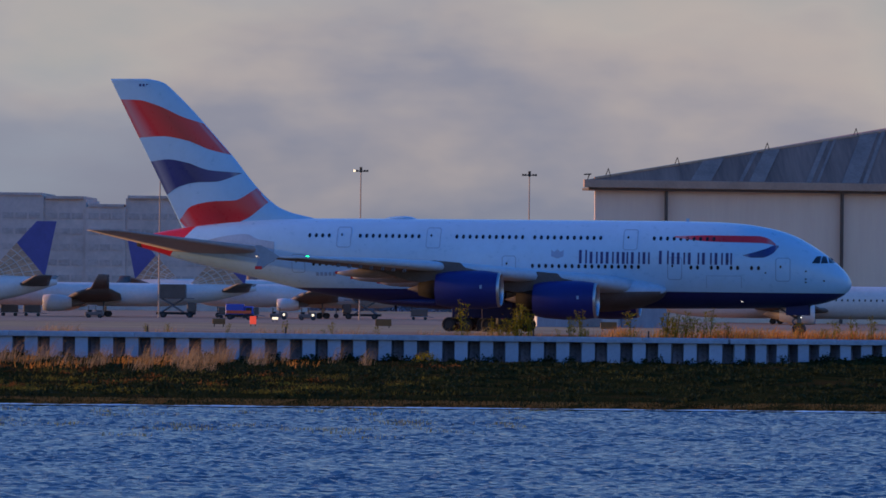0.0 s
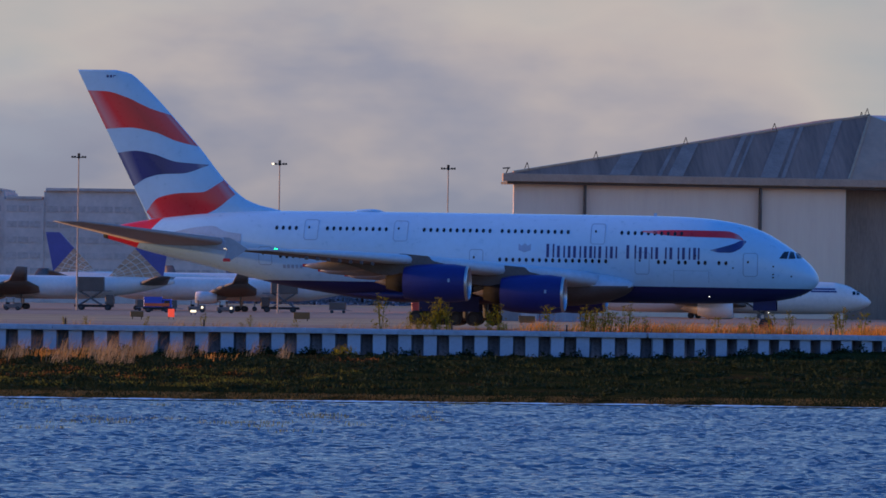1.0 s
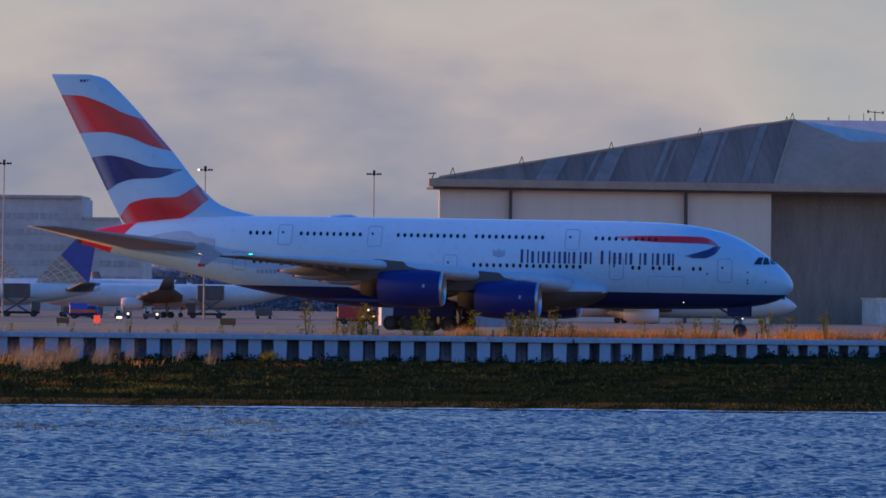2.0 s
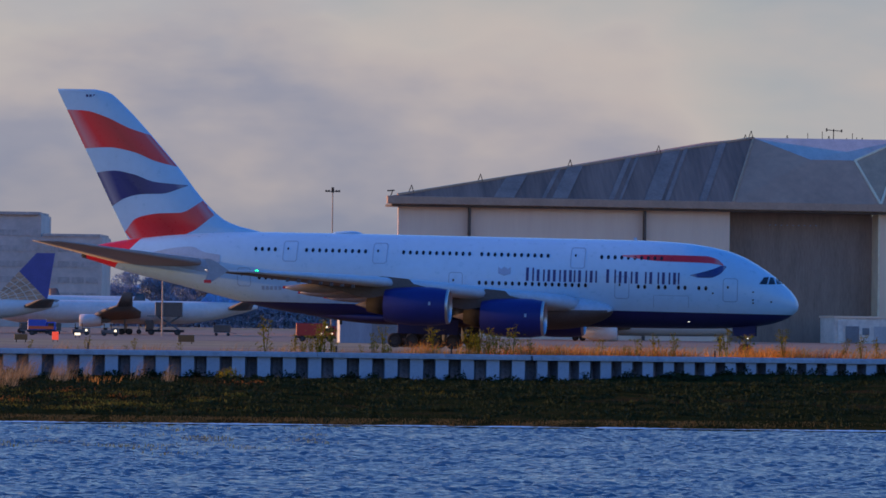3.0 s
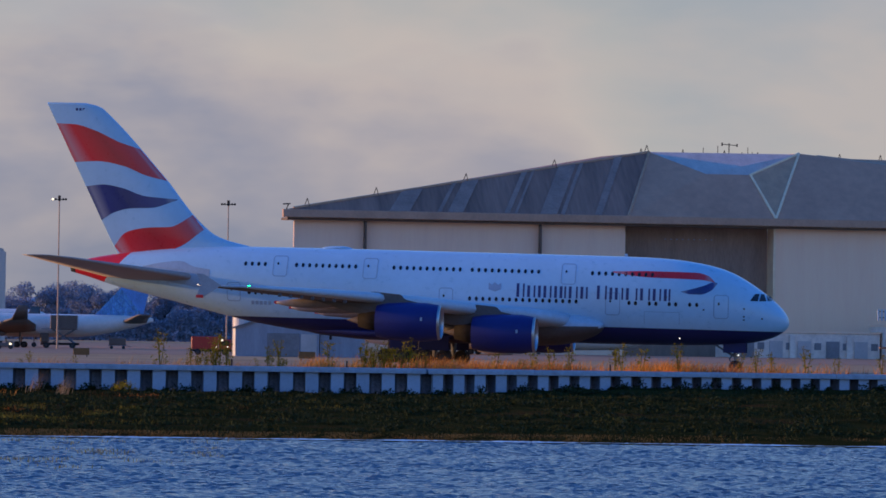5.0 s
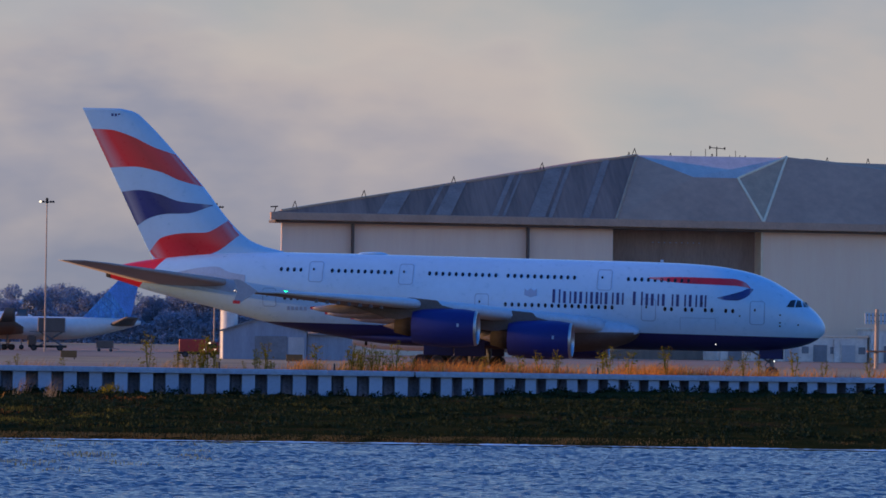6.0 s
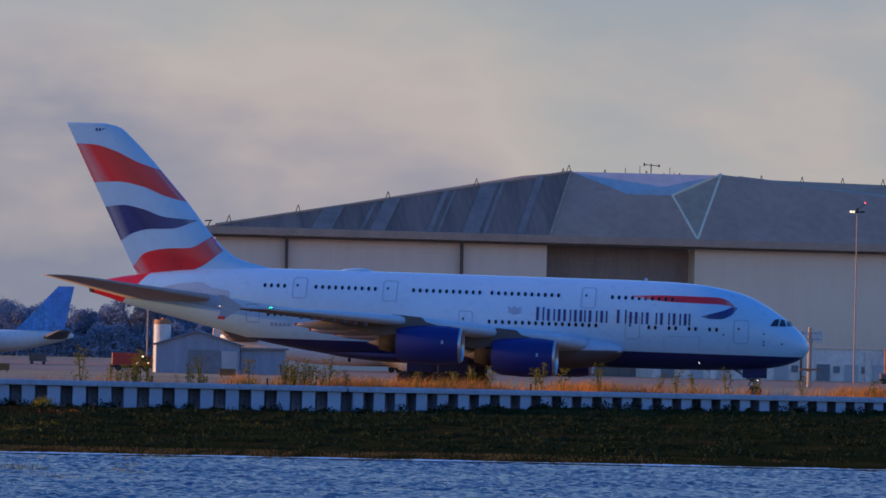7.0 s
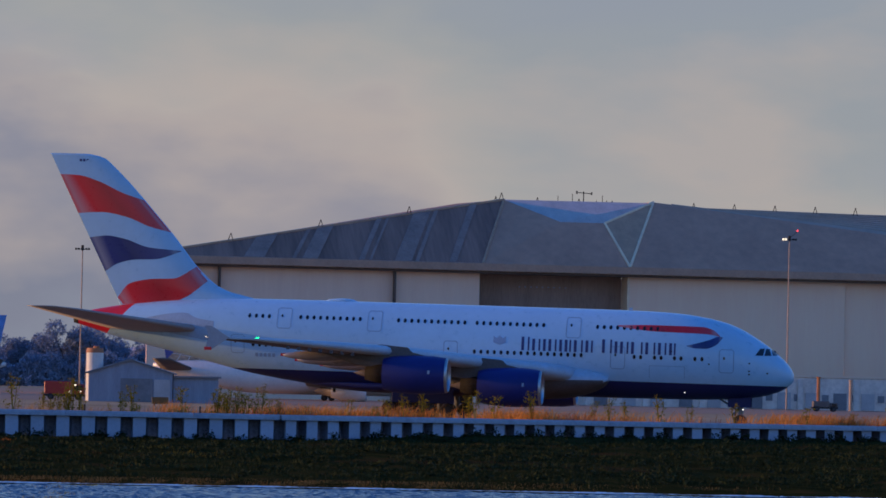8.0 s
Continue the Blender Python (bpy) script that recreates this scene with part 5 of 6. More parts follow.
def build_trees():
    rng = random.Random(11)
    kinds = []
    for k in range(4):
        t = empty("tree", pose(0, 1500, 0), "dark broadleaf tree in a far hazy row", "tree", "far trees")
        h = 15
        bm = bmesh.new()
        rod(bm, (0, 0, 0), (0.2, 0, h * 0.5), 0.4, 0.22)
        for a in range(4):
            rod(bm, (0.1, 0, h * 0.35 + a * 0.6), (2.2 * math.cos(a * 1.7), 2.2 * math.sin(a * 1.7), h * 0.62 + a * 0.5), 0.18, 0.06, 5)
        part("trunk", bm, BARK, t)
        v, f = tree_mesh(20 + k, h)
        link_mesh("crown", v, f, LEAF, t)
        kinds.append(t)
    xs = -118.0
    i = 0
    while xs < 60:
        h = (13.5 + 3.5 * math.sin(xs * 0.13 + 1.0) + rng.uniform(-1.5, 2.0)) * (1.18 if -66 < xs < -48 else 1.0)
        m = Matrix.Translation((xs, 1500 + rng.uniform(-14, 14), 0)) @ Matrix.Rotation(rng.uniform(0, 6), 4, "Z") @ Matrix.Diagonal((h / 14,) * 3 + (1,))
        if i < 4:
            kinds[i].matrix_basis = m
        else:
            c = copy_thing(kinds[i % 4], Matrix.Identity(4))
            c.matrix_basis = m
        xs += rng.uniform(3.4, 5.6)
        i += 1
    # undergrowth below the crowns: a strip of leaf clumps
    g = np.random.default_rng(9)
    n = 36000
    x = g.uniform(-118, 62, n)
    top = 8.2 + 1.6 * np.sin(x * 0.31) + 1.1 * np.sin(x * 0.83 + 1)
    p = np.stack([x, 1484 + g.uniform(-4, 4, n), top * g.uniform(0, 1, n) ** 0.8], -1)
    v = (p[:, None, :] + g.normal(0, 0.28, (n, 4, 3))).reshape(-1, 3)
    f = [q for i in range(n) for q in ((4 * i, 4 * i + 1, 4 * i + 2), (4 * i, 4 * i + 2, 4 * i + 3))]
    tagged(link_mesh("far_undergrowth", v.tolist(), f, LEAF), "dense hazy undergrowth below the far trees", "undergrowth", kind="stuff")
    # wooded rise behind
    xs = np.linspace(-700, 500, 240)
    v = []
    for yy, k in ((1530, 0.0), (1540, 0.75), (1600, 1.0), (1700, 0.0)):
        h = k * (13.2 + 1.5 * np.sin(xs * 0.021) + 0.8 * np.sin(xs * 0.17) + np.random.default_rng(3).normal(0, 0.5, xs.shape))
        v += np.stack([xs, np.full_like(xs, yy), h - 0.1], -1).tolist()
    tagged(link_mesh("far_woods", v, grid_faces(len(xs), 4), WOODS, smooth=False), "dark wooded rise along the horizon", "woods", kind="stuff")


build_trees()


def build_shed():
    s = empty("storage_shed", pose(0, 685, 0.01), "blue-grey metal gabled shed beside the apron", "shed")
    x0, x1, xm, ze, zr = -19.6, -2.6, -14.2, 3.75, 5.5
    v = [(x0, 0, 0), (-8.6, 0, 0), (-8.6, 0, ze), (xm, 0, zr), (x0, 0, ze)]
    v += [(x, 14, z) for x, _, z in v]
    f = [(0, 1, 2, 3, 4), (9, 8, 7, 6, 5), (0, 5, 6, 1), (1, 6, 7, 2), (4, 9, 5, 0)]
    link_mesh("gable_block", v, f, SHED_WALL, s)
    for (xa, za), (xb, zb) in (((x0 - 0.4, ze - 0.1), (xm, zr + 0.02)), ((xm, zr + 0.02), (-8.2, ze - 0.1))):
        vv = [(xa, -0.4, za), (xb, -0.4, zb), (xb, 14.4, zb), (xa, 14.4, za)]
        vv += [(x, y, z + 0.18) for x, y, z in vv]
        link_mesh("roof_slope", vv, [(0, 1, 2, 3), (7, 6, 5, 4), (0, 4, 5, 1), (1, 5, 6, 2), (2, 6, 7, 3), (3, 7, 4, 0)], SHED_ROOF, s)
    boxed("door", (-15.4, -0.1, 0), (-11.2, -0.004, 3.1), SHED_ROOF, s, bevel=0.02)
    boxed("door", (-11.0, -0.12, 0), (-8.9, -0.004, 3.0), DOOR_PALE, s, bevel=0.02)
    lean = boxed("lean_to", (-8.5, 1.0, 0), (x1, 12, 3.3), SHED_WALL, s)
    boxed("lean_to_roof", (-8.4, 0.6, 3.3), (x1 + 0.4, 12.4, 3.55), SHED_ROOF, lean)
    t = empty("storage_tank", pose(-19.0, 690, 0.01), "white upright tank with an orange cap and sunlit edge", "tank")
    part("tank_body", rod(bmesh.new(), (0, 0, 0), (0, 0, 6.4), 1.15, 1.15, 24), TANK, t, smooth=False)
    part("tank_cap", rod(rod(bmesh.new(), (0, 0, 6.4), (0, 0, 7.0), 1.2, 1.1, 24), (0.2, 0, 7.0), (0.2, 0, 7.25), 0.4), RUST, t, "orange cap")
    part("ladder", box(box(bmesh.new(), (-1.3, -0.3, 0), (-1.24, -0.24, 6.9)), (-1.3, 0.24, 0), (-1.24, 0.3, 6.9)), STEEL, t)


build_shed()


def vehicle(x, y, length, h, body, label, name="truck", lamps=0):
    v = empty(name, pose(x, y, 0.02), label, "vehicle", "apron vehicles")
    w = 1.1
    boxed("chassis", (-length / 2, -w, 0.45), (length / 2, w, 0.75), DARK_METAL, v, bevel=0.03)
    boxed("cargo_box", (-length / 2 + 0.1, -w, 0.78), (length * 0.16, w, h), body, v, bevel=0.08)
    c = boxed("cab", (length * 0.18, -w * 0.95, 0.78), (length / 2, w * 0.95, h * 0.86), body, v, bevel=0.15)
    boxed("windscreen", (length / 2 - 0.02, -w * 0.8, h * 0.52), (length / 2 + 0.02, w * 0.8, h * 0.78), WINDOW, c)
    boxed("side_window", (length * 0.24, -w * 0.96 - 0.01, h * 0.52), (length * 0.44, -w * 0.95 - 0.002, h * 0.78), WINDOW, c)
    for xx in (-length * 0.33, length * 0.33):
        for yy in (-w * 0.9, w * 0.9):
            wheel(v, "wheel", xx, yy, 0.42, 0.42, 0.28)
    for k in range(lamps):
        part("head_lamp", box(bmesh.new(), (length * (0.1 + 0.13 * k), -w - 0.14, 1.0 + 0.9 * (k % 2)), (length * (0.1 + 0.13 * k) + 0.3, -w - 0.02, 1.22 + 0.9 * (k % 2))), LAMP_WARM, v, "lit lamp")
    return v


vehicle(-23.4, 705, 5.6, 2.5, TRUCK_RED, "red fire tender with lit lamps on the apron", lamps=3)
vehicle(-30.5 + 15.5, 740, 6.2, 3.0, TRUCK_RED, "red box truck behind the tank", lamps=1)
van = vehicle(-68.8, 800, 4.4, 2.4, VAN_BLUE, "blue apron van with an orange stripe", name="van")
boxed("orange_stripe", (-2.0, -1.16, 0.95), (1.9, -1.11, 1.42), VAN_ORANGE, van, "bright orange side stripe")
vehicle(96, 848, 4.2, 1.7, JET_GREY, "small dark apron service vehicle")


def catering_truck(x, y, turn):
    """High-lift truck with its body raised on scissor arms beside a parked jet."""
    t = empty("catering_truck", pose(x, y, 0.02, 0, 0, turn), "dark high-lift truck raised beside a parked jet", "vehicle", "apron vehicles")
    boxed("chassis", (-3.2, -1.1, 0.5), (3.2, 1.1, 0.9), DARK_METAL, t, bevel=0.04)
    c = boxed("cab", (1.9, -1.1, 0.92), (3.3, 1.1, 2.5), LOADER, t, bevel=0.15)
    boxed("windscreen", (3.29, -0.9, 1.6), (3.33, 0.9, 2.3), WINDOW, c)
    for a, b in (((-2.4, 0.9), (1.2, 3.1)), ((1.2, 0.9), (-2.4, 3.1))):
        for yy in (-0.9, 0.9):
            part("scissor_arm", rod(bmesh.new(), (a[0], yy, a[1]), (b[0], yy, b[1]), 0.12, n=6), STEEL, t)
    v = boxed("lift_body", (-2.9, -1.2, 3.1), (1.6, 1.2, 5.5), LOADER, t, bevel=0.08)
    boxed("platform", (1.62, -1.1, 3.1), (3.0, 1.1, 3.25), STEEL, v)
    boxed("roller_door", (-2.95, -1.0, 3.3), (-2.905, 1.0, 5.3), DOOR_PALE, v)
    for xx in (-2.1, 2.3):
        for yy in (-1.0, 1.0):
            wheel(t, "wheel", xx, yy, 0.48, 0.48, 0.3)


def baggage_tug(x, y, lamps):
    t = empty("baggage_tug", pose(x, y, 0.02), "low baggage tug with a lit lamp on the apron", "vehicle", "apron vehicles")
    boxed("hull", (-1.4, -0.7, 0.35), (1.4, 0.7, 0.95), JET_GREY, t, bevel=0.08)
    boxed("bonnet", (0.3, -0.6, 0.96), (1.35, 0.6, 1.2), JET_GREY, t, bevel=0.06)
    boxed("seat", (-1.0, -0.5, 0.96), (-0.4, 0.5, 1.25), DARK_METAL, t, bevel=0.05)
    for dx in (-0.9, 0.2):
        for yy in (-0.6, 0.6):
            part("roof_post", rod(bmesh.new(), (dx, yy, 0.95), (dx, yy, 1.9), 0.035, n=5), DARK_METAL, t)
    boxed("roof", (-1.1, -0.7, 1.9), (0.4, 0.7, 1.98), JET_WHITE, t, bevel=0.02)
    for k in range(lamps):
        part("head_lamp", rod(bmesh.new(), (0.9 - 1.7 * k, -0.78, 0.8), (0.9 - 1.7 * k, -0.72, 0.8), 0.2, n=8), LAMP_WARM, t, "lit lamp")
    for xx in (-0.9, 0.9):
        for yy in (-0.6, 0.6):
            wheel(t, "wheel", xx, yy, 0.32, 0.32, 0.22)


# these carts are added to fill the dark shading under the parked jets
def baggage_cart(x, y, turn):
    c = empty("baggage_cart", pose(x, y, 0.02, 0, 0, turn), "dark covered cart added for the shading beneath a parked jet", "cart", "baggage carts")
    boxed("bed", (-1.5, -0.75, 0.5), (1.5, 0.75, 0.65), STEEL, c, bevel=0.02)
    boxed("cover", (-1.4, -0.75, 0.66), (1.4, 0.75, 1.85), LOADER, c, bevel=0.1)
    part("tow_bar", rod(bmesh.new(), (1.5, 0, 0.5), (2.4, 0, 0.4), 0.05, n=5), STEEL, c)
    for xx in (-1.0, 1.0):
        for yy in (-0.65, 0.65):
            wheel(c, "wheel", xx, yy, 0.25, 0.25, 0.18)


for x, y, turn in ((-124.2, 849, -6), (-111.3, 852, 0), (-107.4, 851, 3), (-75.2, 851, 0), (-71.5, 852, 4), (-44.5, 868, 0)):
    baggage_cart(x, y, turn)
catering_truck(-84.3, 857.5, 0)
catering_truck(-54.3, 871.5, 180)
for x, y, lamps in ((-64.5, 822, 1), (-58.6, 804, 1), (-92.0, 806, 0)):
    baggage_tug(x, y, lamps)


def field_sign(x, y, z0, w, h, m, label, lit=False):
    s = empty("field_sign", pose(x, y, z0), label, "sign", "airfield signs")
    part("panel", box(bmesh.new(), (-w / 2, -0.1, 0.25), (w / 2, 0.1, 0.25 + h), 0.02), m, s)
    for dx in (-w * 0.35, w * 0.35):
        part("leg", rod(bmesh.new(), (dx, 0, -0.1), (dx, 0, 0.26), 0.05), DARK_METAL, s)


LIT_RED = mat("lit_red_sign", (0.7, 0.05, 0.03), 0.5, emit=((1.0, 0.09, 0.04), 0.7))
field_sign(-51.7, 620, 0.0, 0.75, 0.95, LIT_RED, "lit red marker board beside the taxiway")
field_sign(-54.6, 690, 0.3, 0.75, 0.3, LAMP_WARM, "small bright lit board on the apron")
field_sign(-54.0, 600, 0.05, 1.5, 0.65, SIGN_ORANGE, "dull orange board sign in the grass")
for x, y in ((-8.9, 600), (-35.5, 610)):
    field_sign(x, y, 0.0, 1.9, 0.8, SIGN_ORANGE, "dull orange board sign in the grass")


def cell_tower(x, y):
    t = empty("antenna_tower", pose(x, y, 0.0), "stout grey pole with a crown of panel antennas", "antenna tower")
    part("pole", rod(bmesh.new(), (0, 0, 0), (0, 0, 8.0), 0.32, 0.24, 10), MAST, t)
    bm = bmesh.new()
    rod(bm, (-1.5, 0, 6.4), (1.5, 0, 6.4), 0.06, n=5)
    rod(bm, (-1.5, 0, 7.2), (1.5, 0, 7.2), 0.06, n=5)
    part("crossarm", bm, DARK_METAL, t)
    for dx in (-1.5, -1.05, -0.55, 0.55, 1.05, 1.5):
        part("antenna_panel", box(bmesh.new(), (dx - 0.13, -0.3, 6.0), (dx + 0.13, -0.12, 7.5), 0.03), GREY_PAINT, t)
    part("base_platform", box(bmesh.new(), (-1.3, -0.5, 2.2), (1.3, 0.5, 2.45), 0.03), RUST, t)


cell_tower(68.0, 700)


# pipes and white posts by the right-hand annexes
for x, y, h, m, lab in ((98.5, 880, 5.6, RUST, "orange steel post by the annexe"), (86.0, 884, 6.8, MAST, "grey steel post by the annexe"), (104.5, 884, 5.2, MAST, "grey steel post by the annexe")):
    p = part("post", rod(rod(bmesh.new(), (0, 0, 0), (0, 0, h), 0.3, 0.28), (0, 0, h), (0, 0, h + 0.15), 0.4), m)
    p.location = (x, y, 0.02)
    tagged(p, lab, "post")


# ---- vegetation ----
def on_bank(lo, hi, x0, x1, power=1.0, thinning=False, clumps=0, spread=0.5):
    def place(rng, n):
        u = rng.uniform(0, 1, n)
        x = x0 + (x1 - x0) * (1 - np.sqrt(u) if thinning else u)
        x = x + (rng.normal(0, 2.5, n) if thinning else 0)
        t = lo + (hi - lo) * rng.uniform(0, 1, n) ** power
        if clumps:
            pick = rng.integers(clumps, size=n)
            near = rng.uniform(0.3, 1.0, clumps)[pick]
            t = np.clip(t[:clumps][pick] + rng.normal(0, 0.028, n), lo, hi)
            x = x[:clumps][pick] + rng.normal(0, spread, n) * near
        y0, y1 = shore_y(x), wall_y(x) - 0.3
        return np.stack([x, y0 + (y1 - y0) * t, bank_h(x, t)], 1)
    return place


def on_berm(s0, s1, d0, d1, clump=0.0):
    def place(rng, n):
        s = rng.uniform(s0, s1, n)
        if clump:
            c = rng.uniform(s0, s1, max(3, int((s1 - s0) / clump)))
            s = c[rng.integers(len(c), size=n)] + rng.normal(0, 0.5, n)
        # worn, nearly bare stretches
        for b0, b1 in ((15.5, 17), (26.5, 35.5), (50, 52)):
            s = np.where((s > b0) & (s < b1) & (rng.uniform(0, 1, n) < 0.85), s + (b1 - b0) * 1.2, s)
        d = rng.uniform(d0, d1, n)
        turn = np.where(s > 0, BEND, 0.0)
        x = BEND_X + s * np.cos(turn) - d * np.sin(turn)
        y = WALL_Y + s * np.sin(turn) + d * np.cos(turn)
        return np.stack([x, y, np.full(n, 1.16)], 1)
    return place


blades("bank_grass", "dark green weeds covering the bank", 42000, GRASS_GREEN, on_bank(0.03, 0.99, -62, 60, clumps=900, spread=0.9), (0.04, 0.2), (0.02, 0.06), 1.0, 1, wind=0.1)
blades("bank_grass", "brown dead grass mixed through the bank", 11000, GRASS_BROWN, on_bank(0.1, 0.95, -62, -4, 1.0, True, 130, 1.6), (0.05, 0.18), (0.012, 0.03), 0.9, 2)
blades("waterline_grass", "brown marsh grass along the waterline", 36000, GRASS_STRAW, on_bank(0.0, 0.08, -62, 24, 1.0, True, 2500, 1.2), (0.03, 0.12), (0.01, 0.025), 0.8, 3)
blades("reeds", "pale feathery reeds in front of the sea wall", 3800, GRASS_PALE, on_bank(0.6, 0.98, -58, -24, 0.7, False, 90, 0.5), (0.25, 1.65), (0.006, 0.014), 0.3, 4, wind=0.6)
blades("reeds", "a few pale plumed reeds against the sea wall", 700, GRASS_PALE, on_bank(0.8, 0.98, -27, -14, 1.0, True, 16, 0.25), (0.4, 1.5), (0.006, 0.015), 0.2, 14, wind=0.5)
blades("reeds", "golden dry grass at the top of the bank", 4000, GRASS_LIT, on_bank(0.6, 0.95, -62, -20, 0.8, True, 80, 0.9), (0.15, 0.55), (0.012, 0.03), 0.3, 5, wind=0.3)
blades("green_tussock", "yellow-green tussocks on the bank", 7000, GRASS_OLIVE, on_bank(0.2, 0.75, -62, 2, 1.0, True, 60, 1.3), (0.05, 0.22), (0.02, 0.04), 0.4, 6)
blades("berm_grass", "orange sunlit dry grass behind the sea wall", 17000, GRASS_LIT, on_berm(-6, 82, 0.7, 7, 1.7), (0.2, 1.2), (0.01, 0.026), 0.42, 7, wind=0.3)
blades("dock_stalks", "rusty red-brown dock stalks behind the sea wall", 4500, GRASS_RUST, on_berm(-2, 80, 0.8, 6, 4.5), (0.3, 1.0), (0.012, 0.03), 0.3, 17, wind=0.25)
blades("berm_grass", "thin pale dry grass behind the sea wall", 6500, GRASS_PALE, on_berm(-60, 82, 0.7, 4, 2.2), (0.25, 1.0), (0.008, 0.018), 0.3, 8, wind=0.4)
blades("berm_grass", "short orange grass behind the sea wall", 7000, GRASS_LIT, on_berm(-60, -2, 0.7, 6), (0.1, 0.34), (0.012, 0.03), 0.3, 9, wind=0.3)


def water_sedge(rng, n):
    c = np.stack([rng.uniform(-40, -6, 60), np.where(rng.uniform(0, 1, 60) < 0.5, rng.normal(207, 6, 60), rng.normal(232, 5, 60))], 1)
    p = c[rng.integers(60, size=n)] + rng.normal(0, 1, (n, 2)) * np.array([0.55, 0.8])
    return np.stack([p[:, 0], p[:, 1], np.full(n, WATER_Z)], 1)


blades("water_sedge", "sparse yellow-green sedge standing in the lagoon", 2200, GRASS_SEDGE, water_sedge, (0.03, 0.12), (0.008, 0.02), 0.4, 10)


def leafy(name, label, material, seed, centres, leaf, per):
    """Low shrubs of many small leaves, one mesh."""
    rng = np.random.default_rng(seed)
    v, f = [], []
    for cx, cy, cz, r, h in centres:
        for _ in range(per):
            d = rng.normal(0, 1, 3)
            d /= np.linalg.norm(d)
            p = np.array([cx, cy, cz]) + d * np.array([r, r * 0.7, h]) * rng.uniform(0.4, 1.0)
            p[2] = max(p[2], cz - 0.1)
            q = rng.normal(0, leaf, (3, 3)) + p
            o = len(v)
            v += q.tolist()
            f.append((o, o + 1, o + 2))
    return tagged(link_mesh(name, v, f, material), label, "shrubs", kind="stuff")


def wall_foot(n, seed, s0, s1):
    rng = np.random.default_rng(seed)
    out = []
    for s in rng.uniform(s0, s1, n):
        p, turn = wall_line(s)
        x = p.x + math.sin(turn) * 0.5
        y = p.y - 0.45
        z = float(bank_h(np.array([x]), np.array([0.98]))[0])
        out.append((x, y, z, rng.uniform(0.25, 0.7), rng.uniform(0.15, 0.55) * (1.4 if rng.uniform() < 0.15 else 1)))
    return out


def mounds(n, seed, x0, x1, t0, t1, thin=False):
    """Centres of low cushions of growth over the bank."""
    rng = np.random.default_rng(seed)
    p = on_bank(t0, t1, x0, x1, 1.0, thin)(rng, n)
    return [(x, y, z, rng.uniform(0.5, 1.8), rng.uniform(0.08, 0.26)) for x, y, z in p]


leafy("bank_mounds", "dark mossy cushions over the bank", MOSS, 51, mounds(800, 52, -60, 60, 0.1, 0.95), 0.07, 110)
leafy("bank_mounds", "olive green cushions on the sunny bank", MOSS_OLIVE, 53, mounds(46, 54, -52, -6, 0.15, 0.6, True), 0.06, 150)
leafy("bank_mounds", "reddish marsh plants on the sunny bank", MOSS_RED, 55, mounds(60, 56, -52, -8, 0.1, 0.9, True), 0.06, 130)
leafy("wall_shrubs", "dark leafy weeds along the foot of the sea wall", GRASS_GREEN, 31, wall_foot(150, 32, -58, 60), 0.06, 130)
leafy("wall_shrubs", "yellow-green bush at the foot of the wall", FENNEL, 33, [(-13.9, 278.6, 0.15, 0.75, 0.45), (-27.5, 277.6, -0.2, 0.6, 0.4)], 0.05, 500)


def fennel_plant(seed, h):
    rng = random.Random(seed)
    e = empty("fennel_plant", Matrix.Identity(4), "tall yellow-green flowering weed behind the sea wall", "plant", "flowering weeds")
    bm = bmesh.new()
    tips = []
    n = rng.randint(2, 4)
    for k in range(n):
        a = rng.uniform(0, 6.28)
        top = Vector((0.28 * math.cos(a) * rng.random(), 0.28 * math.sin(a) * rng.random(), h * rng.uniform(0.65, 1)))
        rod(bm, (0, 0, 0), top, 0.02, 0.01, 4)
        tips.append(top)
        for b in range(3):
            q = top * rng.uniform(0.45, 0.9)
            t = q + Vector((rng.uniform(-0.22, 0.22), rng.uniform(-0.2, 0.2), rng.uniform(0.1, 0.3)))
            rod(bm, q, t, 0.011, 0.007, 3)
            tips.append(t)
    part("stalk", bm, FENNEL, e)
    v, f = [], []
    for t in tips:
        for _ in range(11):
            p = t + Vector((rng.gauss(0, 0.06), rng.gauss(0, 0.06), rng.gauss(0, 0.03)))
            o = len(v)
            for _ in range(3):
                v.append(p + Vector((rng.gauss(0, 0.028), rng.gauss(0, 0.028), rng.gauss(0, 0.02))))
            f.append((o, o + 1, o + 2))
    for _ in range(60):
        z = rng.uniform(0.05, 0.75) * h
        p = Vector((rng.gauss(0, 0.16), rng.gauss(0, 0.16), z))
        o = len(v)
        for _ in range(3):
            v.append(p + Vector((rng.gauss(0, 0.045), rng.gauss(0, 0.045), rng.gauss(0, 0.045))))
        f.append((o, o + 1, o + 2))
    tagged(link_mesh("foliage", v, f, FENNEL, e), kind="stuff")
    return e


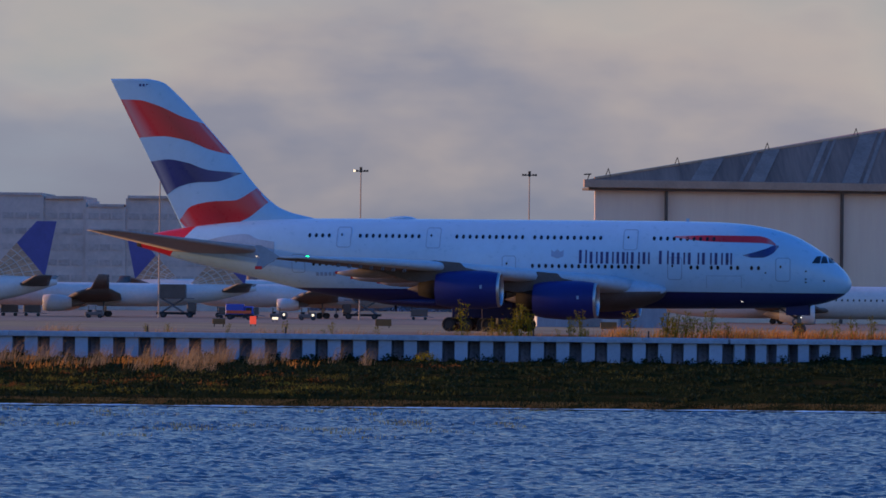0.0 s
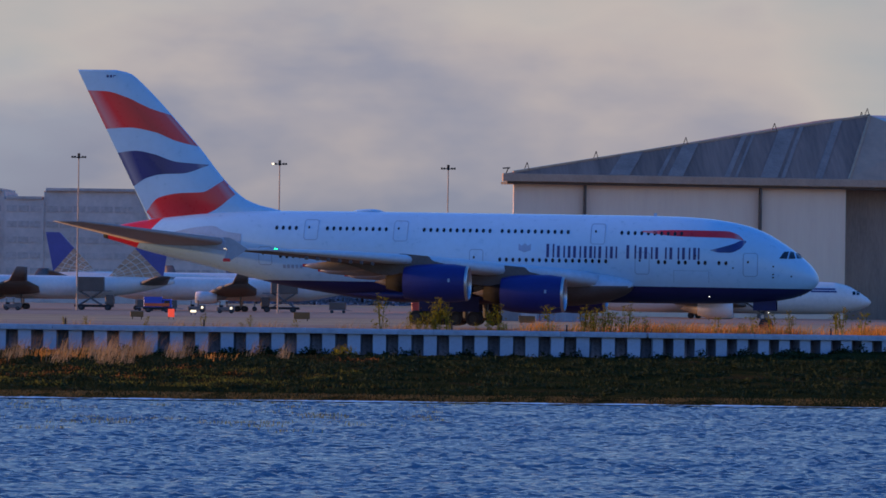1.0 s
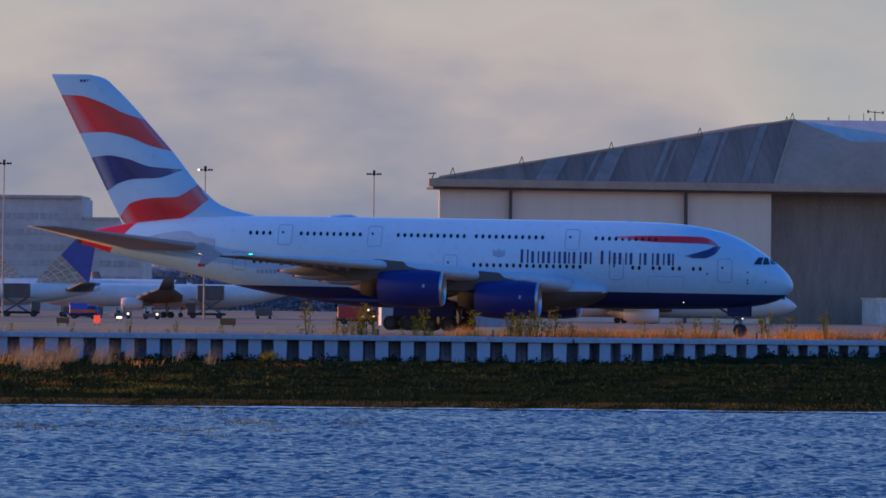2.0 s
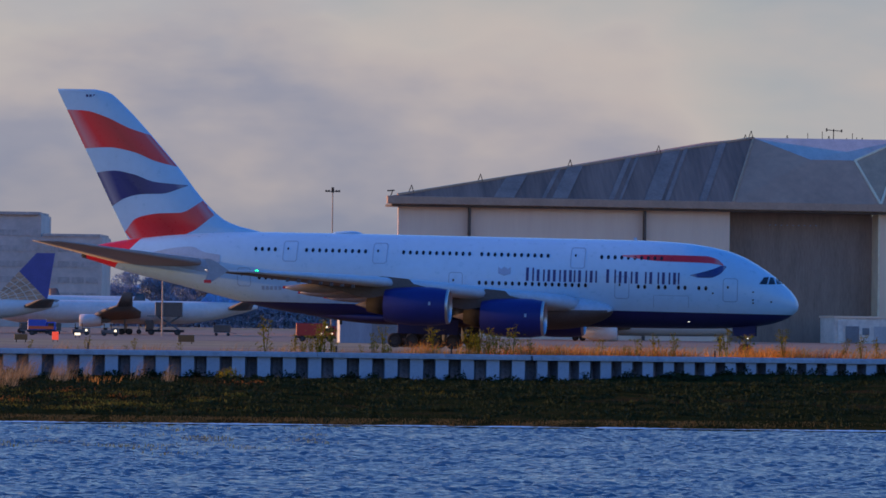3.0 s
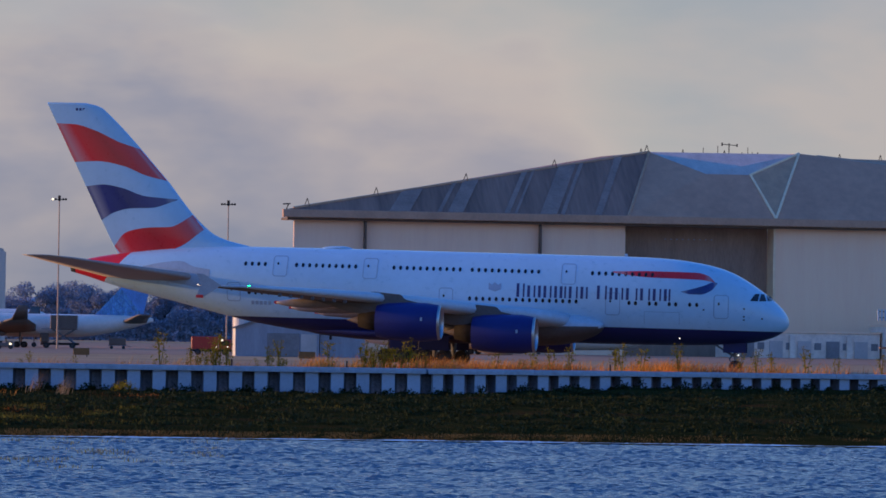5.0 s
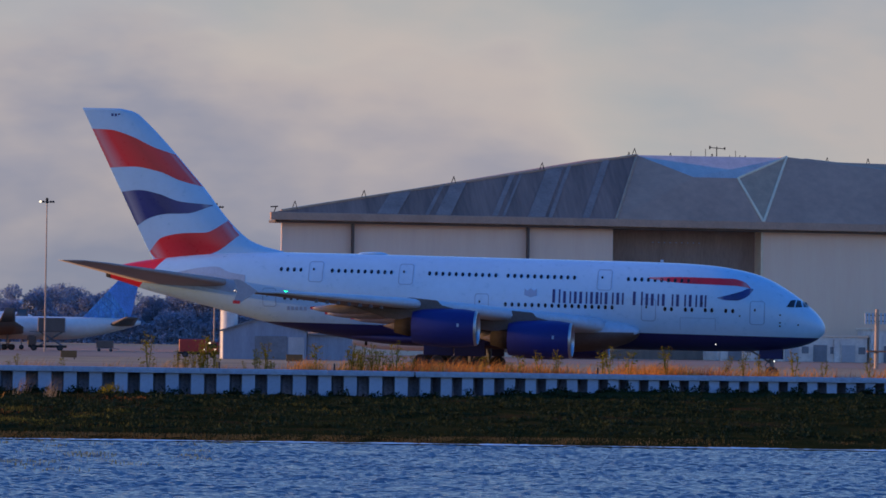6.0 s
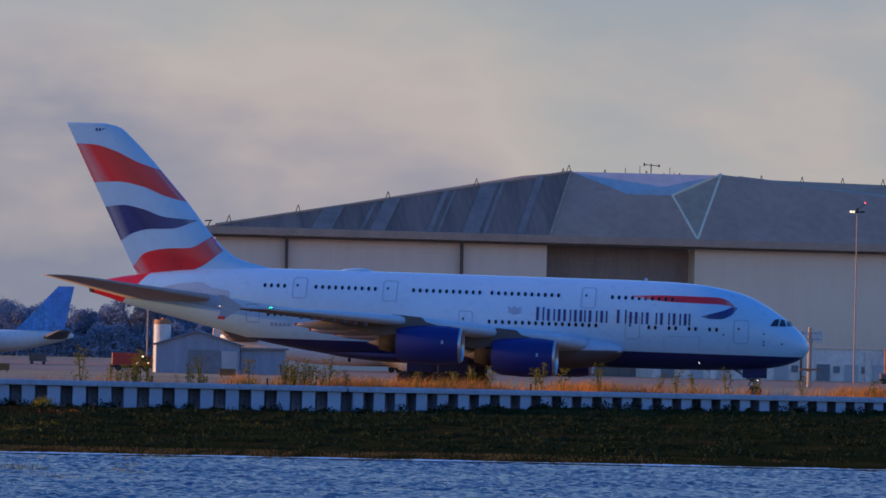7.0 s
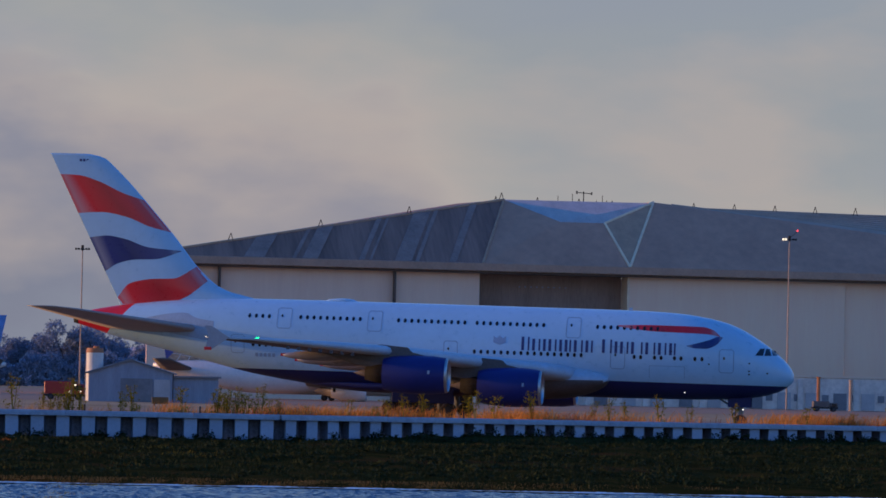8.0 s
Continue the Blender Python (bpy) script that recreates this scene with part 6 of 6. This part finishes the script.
kinds = [fennel_plant(40 + k, 1.55) for k in range(4)]
rng = random.Random(8)
spots = [(-14.4, 1.25), (-11.5, 1.25), (-11.2, 1.1), (-11.8, 0.85), (-10.8, 0.95), (-8.4, 0.85), (-8.0, 1.0), (-5.3, 1.15), (-3.4, 1.0), (-2.9, 0.8), (-21.5, 0.55), (-19.0, 0.5), (-24, 0.6), (-27.2, 0.5), (-31.5, 0.45)]
spots += [(rng.uniform(2, 62), rng.uniform(0.35, 1.1)) for _ in range(26)] + [(rng.uniform(-13.0, -10.2), rng.uniform(0.4, 0.8)) for _ in range(9)] + [(rng.uniform(-3.8, 0.4), rng.uniform(0.6, 1.1)) for _ in range(14)] + [(rng.uniform(-9.2, -7.6), rng.uniform(0.4, 0.75)) for _ in range(6)] + [(rng.uniform(-34, -14), rng.uniform(0.25, 0.5)) for _ in range(8)]
for i, (s, k) in enumerate(spots):
    k *= 1.22
    p, turn = wall_line(s)
    n = Vector((-math.sin(turn), math.cos(turn), 0)) * rng.uniform(0.8, 2.4)
    m = Matrix.Translation(p + n + Vector((0, 0, 1.12))) @ Matrix.Rotation(rng.uniform(0, 6), 4, "Z") @ Matrix.Diagonal((k, k, k, 1))
    if i < 4:
        kinds[i].matrix_basis = m
    else:
        copy_thing(kinds[i % 4], Matrix.Identity(4)).matrix_basis = m


def motions():
    """The airliner rolls along the taxiway at about 4.7 m/s; the lagoon's ripples drift with the wind."""
    start = Vector((-1.25 + 36.2 * math.cos(radians(9.5)), 500.0 - 36.2 * math.sin(radians(9.5)), 0))
    h = Vector((math.cos(radians(1.4)), math.sin(radians(1.4)), 0))
    roll = [(0.0, -18.84, 0.32, -0.03), (0.5, -16.48, 0.34, -0.08), (1.0, -14.19, 0.28, -0.2), (1.5, -11.90, 0.25, -0.3), (2.2, -8.7, 0.16, -0.52), (3.0, -5.15, 0.05, -0.72),
            (3.5, -2.95, 0.0, -0.72), (4.0, -0.69, 0.0, -0.8), (4.5, 1.57, -0.02, -0.76), (5.0, 3.94, -0.1, -0.85), (5.2, 4.88, -0.05, -0.82), (5.8, 7.65, -0.22, -0.83),
            (6.3, 10.0, -0.36, -0.84), (6.5, 10.96, -0.34, -0.82), (7.0, 13.43, -0.34, -0.8), (7.5, 16.01, -0.44, -0.8), (8.0, 18.49, -0.40, -0.76)]
    # the nose swings slowly towards the lagoon as it rolls
    swing = [(t, 0.35 * t - 1.4) for t, _, _, _ in roll]
    walk(airliner, [(t, Matrix.Translation((start + s * h) * (1.0065 - 0.0040 * d) + Vector((0, 0, z))) @ pose(0, 0, 0, 0, -p, -8.6 - d)) for (t, s, z, p), (_, d) in zip(roll, swing)])
    walk(water, [(0.0, pose(0, 0, WATER_Z)), (4.0, pose(2.6, 0.8, WATER_Z)), (8.0, pose(5.2, 1.6, WATER_Z))])


motions()
